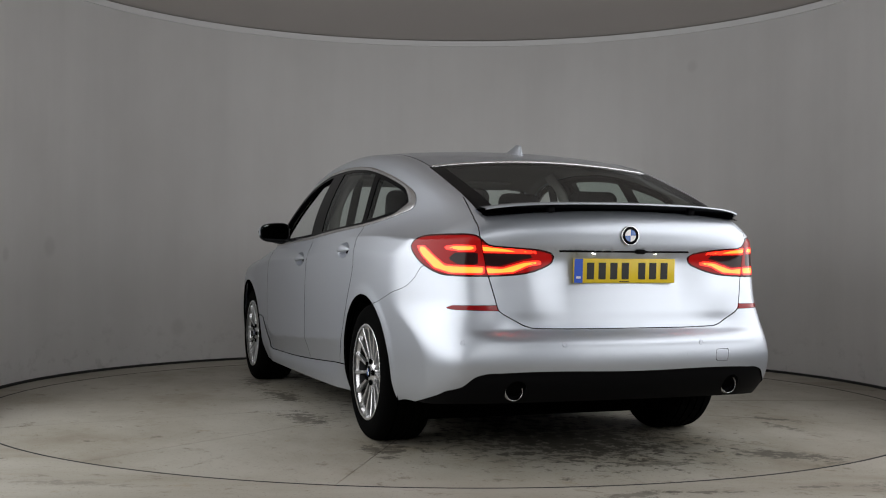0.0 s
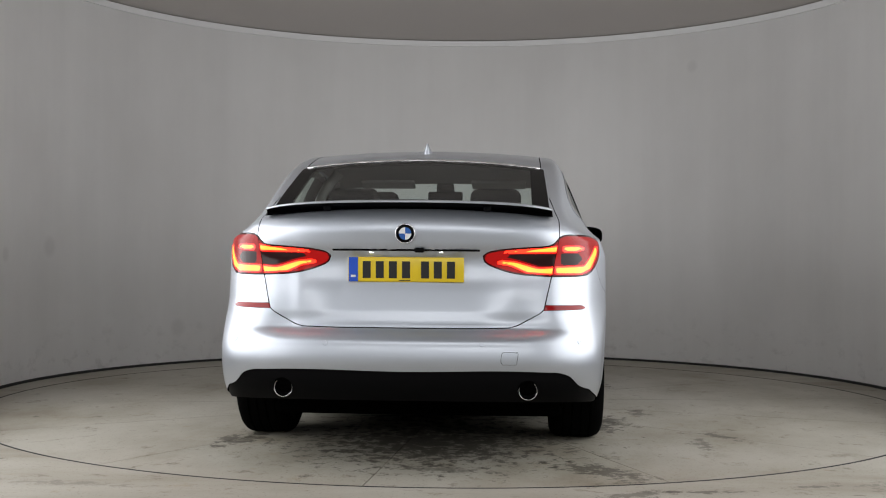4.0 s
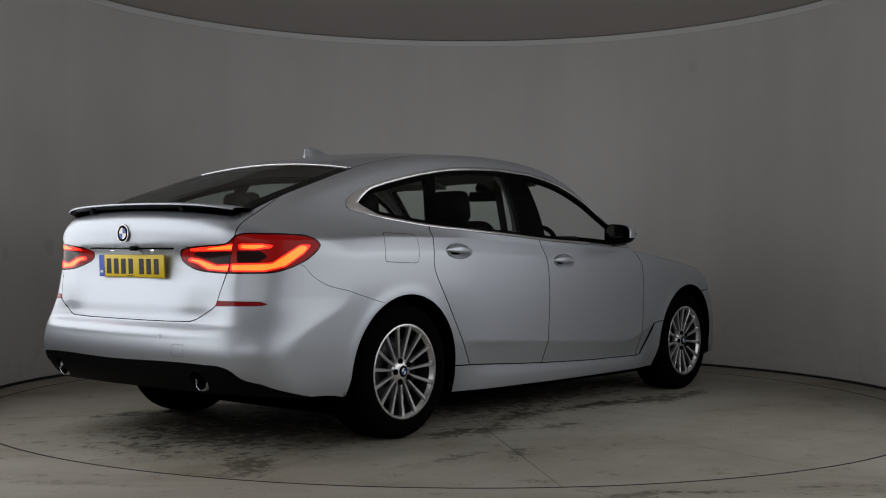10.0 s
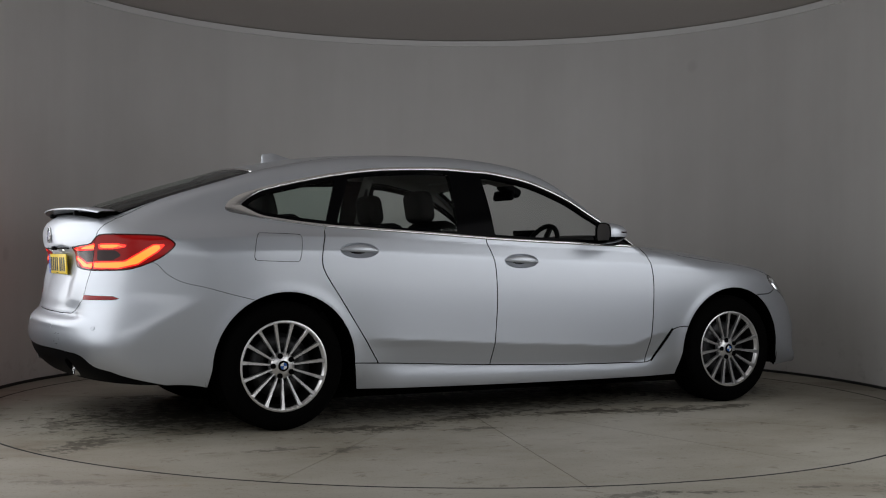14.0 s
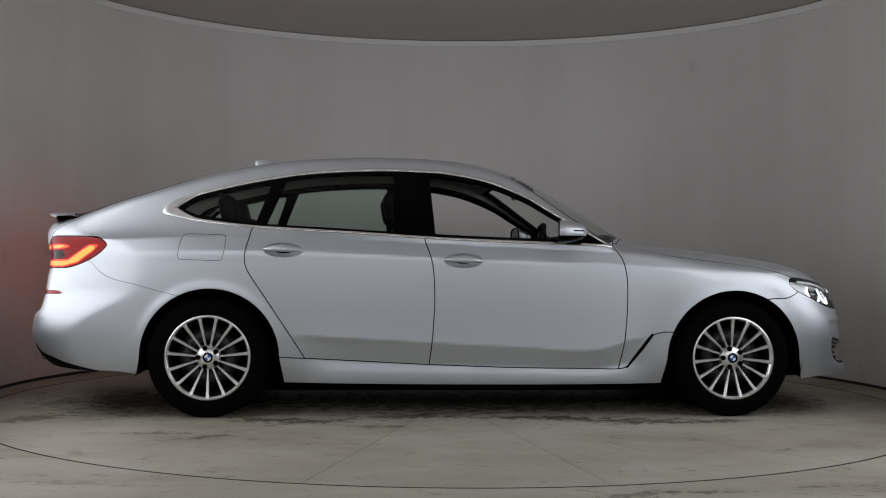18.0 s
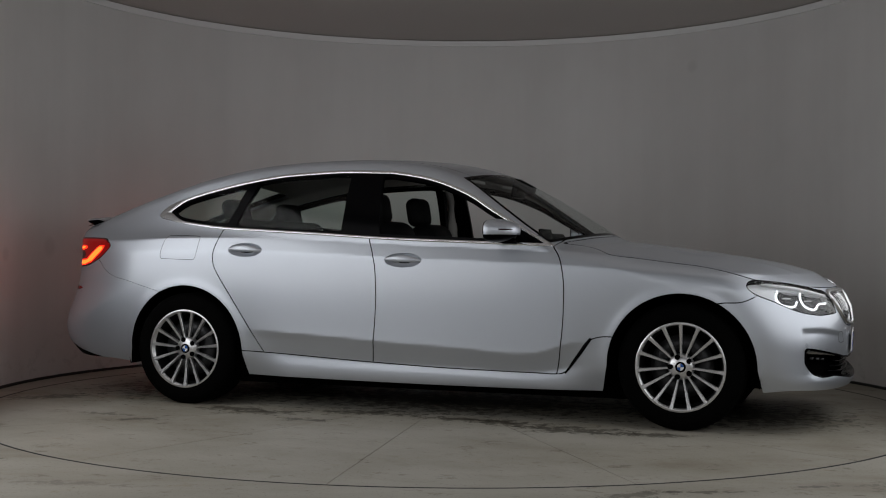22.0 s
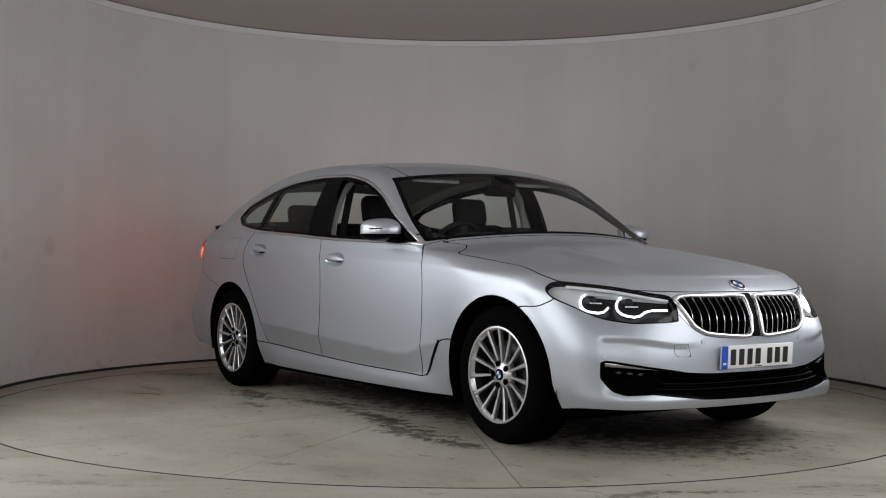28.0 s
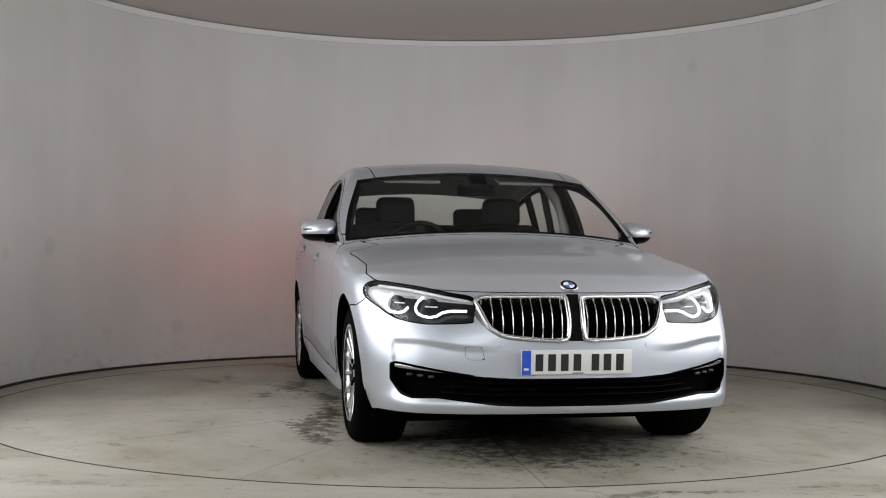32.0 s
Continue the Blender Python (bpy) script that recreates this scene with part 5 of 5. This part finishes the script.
    part("rear_camera", box(0.03, 0.045, 0.022, (-2.572, 0.062 * -1, 0.966), 0.008), BLACK_PLASTIC, car, "small black reversing camera")

    # exhaust tips
    for y in (-0.548, 0.548):
        bm = lathe([(0.038, 0.10), (0.038, 0.0), (0.041, -0.004), (0.044, 0.002), (0.044, 0.10)], 40, "X")
        bm.transform(pose(-2.548, y, 0.347))
        tip = part("exhaust_tip", bm, CHROME_DARK, car, "round chrome exhaust tip")
        bm = lathe([(0.0, 0.05), (0.038, 0.05)], 30, "X")
        bm.transform(pose(-2.548, y, 0.347))
        part("exhaust_bore", bm, DARK_LINER, tip, "black exhaust bore")

    # parking sensors
    for y, z, how in ((0.345, 0.555, "tail"), (-0.345, 0.555, "tail"), (0.775, 0.560, "tail"), (-0.775, 0.560, "tail"), (0.345, 0.545, "nose"), (-0.345, 0.545, "nose"), (0.80, 0.480, "nose"), (-0.80, 0.480, "nose")):
        p, nrm = on_body(abs(y), z, how)
        if y < 0:
            p.y, nrm.y = -p.y, -nrm.y
        bm = lathe([(0.0, 0.0015), (0.0085, 0.0015), (0.0085, 0.0), (0.0105, 0.0), (0.0105, 0.0016), (0.0118, 0.0)], 20)
        bm.transform(Matrix.Translation(p) @ nrm.to_track_quat("Z", "Y").to_matrix().to_4x4())
        sharpen(part("parking_sensor", bm, PAINT, car, "small round parking sensor"), 30)

    # rolled roof edge over the rear window, chrome instead of paint to draw its highlight
    pts = [(-1.618, float(y), float(top_z(np.array([-1.618]), np.array([abs(y)]))[0]) + 0.001) for y in np.linspace(-0.61, 0.61, 31)]
    part("roof_edge", tube(pts, 0.0065, sides=8), CHROME, car, "rolled roof edge, chromed to draw its highlight, above the rear window")

    # roof antenna
    bm = bmesh.new()
    rows = []
    for i in range(9):
        t = i / 8
        z = 0.060 * t
        a, b = -0.110 + 0.018 * t, 0.125 - 0.150 * t**0.9
        w = 0.034 * (1 - t) ** 1.3 + 0.006
        rows.append([bm.verts.new(((a + b) / 2 + (b - a) / 2 * math.cos(2 * math.pi * k / 20), w * math.sin(2 * math.pi * k / 20) * (0.75 - 0.25 * math.cos(2 * math.pi * k / 20)), z)) for k in range(20)])
    for a, b in zip(rows, rows[1:]):
        for k in range(20):
            bm.faces.new((a[k], a[(k + 1) % 20], b[(k + 1) % 20], b[k]))
    bm.faces.new(rows[-1])
    bm.transform(pose(-1.250, 0, 1.502, 0, -8, 0))
    part("antenna", bm, PAINT, car, "silver shark fin roof antenna")

    # mirrors: a rounded shell with a dark lower half, a black rim and the glass facing back
    def ring(bm, x, k, n=44, e=0.62):
        out = []
        for i in range(n):
            a = 2 * math.pi * i / n
            c, q = math.cos(a), math.sin(a)
            y = 0.106 * k * abs(c) ** e * math.copysign(1, c)
            z = 0.066 * k * abs(q) ** e * math.copysign(1, q) * (1 - 1.1 * y)
            out.append(bm.verts.new((x - 0.16 * y, y, z)))
        return out

    def bands(bm, rings):
        for a, b in zip(rings, rings[1:]):
            for i in range(len(a)):
                j = (i + 1) % len(a)
                bm.faces.new((a[i], a[j], b[j], b[i]))

    for side in (1, -1):
        at = Matrix.Translation((0.520, side * 0.980, 1.083)) @ Matrix.Diagonal((1, side, 1, 1))
        bm = bmesh.new()
        rings = [ring(bm, x, k, e=e) for x, k, e in ((-0.038, 0.965, 0.62), (-0.030, 1.0, 0.62), (0.0, 0.99, 0.66), (0.035, 0.92, 0.72), (0.070, 0.80, 0.78), (0.096, 0.64, 0.84), (0.112, 0.46, 0.9), (0.120, 0.27, 1.0), (0.123, 0.10, 1.0))]
        bands(bm, rings)
        bm.faces.new(rings[-1])
        low = bm.copy()
        bmesh.ops.bisect_plane(bm, geom=bm.verts[:] + bm.edges[:] + bm.faces[:], plane_co=(0, 0, -0.022), plane_no=(0, 0, 1), clear_inner=True)
        bmesh.ops.bisect_plane(low, geom=low.verts[:] + low.edges[:] + low.faces[:], plane_co=(0, 0, -0.022), plane_no=(0, 0, 1), clear_outer=True)
        back = bmesh.new()
        bands(back, [ring(back, x, k) for x, k in ((-0.037, 0.972), (-0.043, 0.955), (-0.043, 0.90), (-0.036, 0.87))])
        glass = bmesh.new()
        glass.faces.new(ring(glass, -0.0365, 0.885))
        for b in (bm, low, back, glass):
            b.transform(at)
            bmesh.ops.recalc_face_normals(b, faces=b.faces[:])
        shell = part("door_mirror", bm, PAINT, car, "silver door mirror with black foot")
        part("mirror_base", low, BLACK_GLOSS, shell, "black mirror underside")
        part("mirror_rim", back, BLACK_PLASTIC, shell, "black rim round the mirror glass")
        part("mirror_glass", glass, MIRROR, shell, "reflective mirror glass", smooth=False)
        part("mirror_foot", box(0.09, 0.16, 0.022, (0.575, side * 0.880, 1.014), 0.008, turn=(side * 8, 0, 0)), BLACK_GLOSS, shell, "black mirror foot")
        pts = []
        for k in range(15):
            y = -0.03 + 0.125 * k / 14
            f = (max(0.0, 1 - (abs(y) / 0.106) ** 3.2)) ** 0.5
            pts.append((0.520 + 0.112 * f - 0.030 * (1 - f) - 0.16 * y, side * (0.980 + y), 1.083 + 0.006))
        part("indicator", tube(pts, 0.0042, sides=8), GREY_LENS, shell, "slim dark indicator strip")

    # wipers and dark scuttle at the screen's foot
    bm = bmesh.new()
    rows = []
    for i in range(25):
        y = -0.70 + 1.40 * i / 24
        x0, x1 = 1.03 - 0.20 * y * y, 0.985 - 0.25 * y * y
        z0 = float(top_z(np.array([x0]), np.array([abs(y)]))[0]) - 0.030
        z1 = float(top_z(np.array([x1]), np.array([abs(y)]))[0]) - 0.012
        rows.append([bm.verts.new((x0, y, z0)), bm.verts.new(((x0 + x1) / 2, y, z0 - 0.004)), bm.verts.new((x1, y, z1))])
    for a, b in zip(rows, rows[1:]):
        for k in range(2):
            bm.faces.new((a[k], b[k], b[k + 1], a[k + 1]))
    part("scuttle", bm, BLACK_PLASTIC, car, "black scuttle panel below the windscreen")

    # underside
    part("underbody", box(3.7, 1.46, 0.10, (0.0, 0, 0.185), 0.03), DARK_LINER, car, "black underbody tray")
    part("front_tray", box(0.5, 1.0, 0.05, (1.95, 0, 0.228), 0.02), DARK_LINER, car, "black front undertray")
    part("rear_silencer", box(0.40, 1.1, 0.12, (-2.15, 0, 0.345), 0.04), DARK_LINER, car, "dark exhaust silencer box")
    for xc in (-1.535, 1.535):
        part("axle", box(0.12, 1.45, 0.12, (xc, 0, 0.33), 0.03), DARK_LINER, car, "dark axle carrier")


def cushion(sx, sy, sz, at, turn=(0, 0, 0), bevel=0.05):
    return box(sx, sy, sz, at, min(bevel, 0.48 * min(sx, sy, sz)), 4, turn)


def build_cabin(car):
    part("cabin_floor", box(2.9, 1.6, 0.04, (-0.55, 0, 0.36), 0.01), DARK_LINER, car, "dark cabin floor")
    for y in (-0.37, 0.37):
        seat = part("front_seat", cushion(0.52, 0.52, 0.20, (-0.04, y, 0.60), (0, -6, 0), 0.06), FABRIC, car, "black leather front seat")
        part("backrest", cushion(0.20, 0.50, 0.58, (-0.32, y, 0.87), (0, -16, 0), 0.095), FABRIC, seat, "black leather backrest")
        bm = cushion(0.11, 0.265, 0.20, (-0.465, y, 1.235), (0, -10, 0), 0.052)
        part("headrest", bm, FABRIC, seat, "rounded black headrest")
        for dy in (-0.055, 0.055):
            part("headrest_post", tube([(-0.405, y + dy, 1.05), (-0.46, y + dy, 1.22)], 0.006), CHROME_DARK, seat, "thin steel post")
    bench = part("rear_seat", cushion(0.55, 1.34, 0.22, (-0.98, 0, 0.60), (0, -5, 0), 0.07), FABRIC, car, "black leather rear bench")
    part("backrest", cushion(0.18, 1.36, 0.60, (-1.32, 0, 0.88), (0, -22, 0), 0.07), FABRIC, bench, "black rear bench backrest")
    for y in (-0.38, 0.38):
        part("headrest", cushion(0.10, 0.27, 0.17, (-1.475, y, 1.215), (0, -14, 0), 0.045), FABRIC, bench, "rounded black headrest")
        for dy in (-0.05, 0.05):
            part("headrest_post", tube([(-1.42, y + dy, 1.08), (-1.47, y + dy, 1.18)], 0.006), CHROME_DARK, bench, "thin steel post")
    part("parcel_shelf", box(0.75, 1.2, 0.02, (-1.85, 0, 1.055), 0.006), DARK_LINER, car, "dark parcel shelf")
    # dashboard: an extruded hump across the cabin
    bm = bmesh.new()
    prof = [(0.98, 0.99), (0.80, 1.035), (0.62, 1.02), (0.52, 0.97), (0.50, 0.86), (0.58, 0.70), (0.98, 0.65)]
    rows = [[bm.verts.new((x, y, z - 0.02 * (abs(y) / 0.7) ** 2)) for x, z in prof] for y in np.linspace(-0.72, 0.72, 15)]
    for a, b in zip(rows, rows[1:]):
        for k in range(len(prof)):
            bm.faces.new((a[k], b[k], b[(k + 1) % len(prof)], a[(k + 1) % len(prof)]))
    bmesh.ops.recalc_face_normals(bm, faces=bm.faces[:])
    dash = part("dashboard", bm, TAN, car, "black dashboard")
    part("instrument_hood", cushion(0.22, 0.36, 0.07, (0.62, -0.37, 1.035), (0, -6, 0), 0.03), TAN, dash, "black instrument hood")
    part("display", box(0.02, 0.27, 0.11, (0.54, 0.02, 1.06), 0.008, turn=(0, -8, 0)), BLACK_GLOSS, dash, "black centre display")
    # steering wheel on the car's right
    ring = [(0.19 * math.cos(a), 0.19 * math.sin(a), 0) for a in np.linspace(0, 2 * math.pi, 40, endpoint=False)]
    bm = tube(ring, 0.016, closed=True, sides=10)
    m = pose(0.40, -0.37, 0.965, 0, -64, 0)
    bm.transform(m)
    wheel = part("steering_wheel", bm, FABRIC, car, "black steering wheel")
    bm = join([box(0.35, 0.05, 0.02, (0, 0, -0.015), 0.008), cushion(0.14, 0.15, 0.05, (0, 0, -0.012), bevel=0.02), box(0.05, 0.18, 0.02, (0, -0.09, -0.015), 0.008)])
    bm.transform(m @ Matrix.Rotation(radians(90), 4, "Z"))
    part("steering_boss", bm, TAN, wheel, "black steering boss")
    # inside mirror and its sensor pod
    part("inside_mirror", cushion(0.035, 0.24, 0.07, (0.36, 0, 1.345), (0, 12, 0), 0.02), BLACK_GLOSS, car, "black inside mirror")
    part("sensor_pod", cushion(0.14, 0.12, 0.06, (0.40, 0, 1.385), (0, 28, 0), 0.02), BLACK_PLASTIC, car, "black sensor pod on the windscreen")
    for y in (-0.37, 0.37):
        part("sun_visor", cushion(0.14, 0.36, 0.022, (0.13, y, 1.415), (0, 14, 0), 0.01), LINING, car, "pale grey sun visor")
    for side in (1, -1):
        part("seat_belt", box(0.006, 0.05, 0.75, (-0.37, side * 0.72, 1.03), 0.001, turn=(side * 12, 0, 0)), FABRIC, car, "black seat belt strap")
        pts = [(-0.36, side * 0.82, 0.95), (-0.36, side * 0.79, 1.15), (-0.36, side * 0.73, 1.33), (-0.36, side * 0.63, 1.46)]
        part("pillar_trim", tube(pts, 0.034, sides=10, flat=1.0), LINING, car, "pale grey pillar trim")


car = new("car")
tagged(car, "silver executive hatchback, lights on, front windows lowered, on the turntable", "car")
build_body(car)
build_wheels(car)
build_fittings(car)
build_cabin(car)


# ---------------------------------------------------------------- motion of the turntable and the car on it
def heading(t):
    return 1.9292 - 0.1028 * t - 0.0167e-3 * (t - 16) ** 2


def motions():
    times = [2.0 * k for k in range(17)]
    offset = Vector((0.0758, 0.0643, 0))
    spin = lambda t: Matrix.Rotation(heading(t), 4, "Z")
    walk(turntable, [(t, Matrix.Translation(TABLE_AT) @ spin(t)) for t in times])
    walk(car, [(t, spin(t) @ Matrix.Translation(offset)) for t in times])


motions()
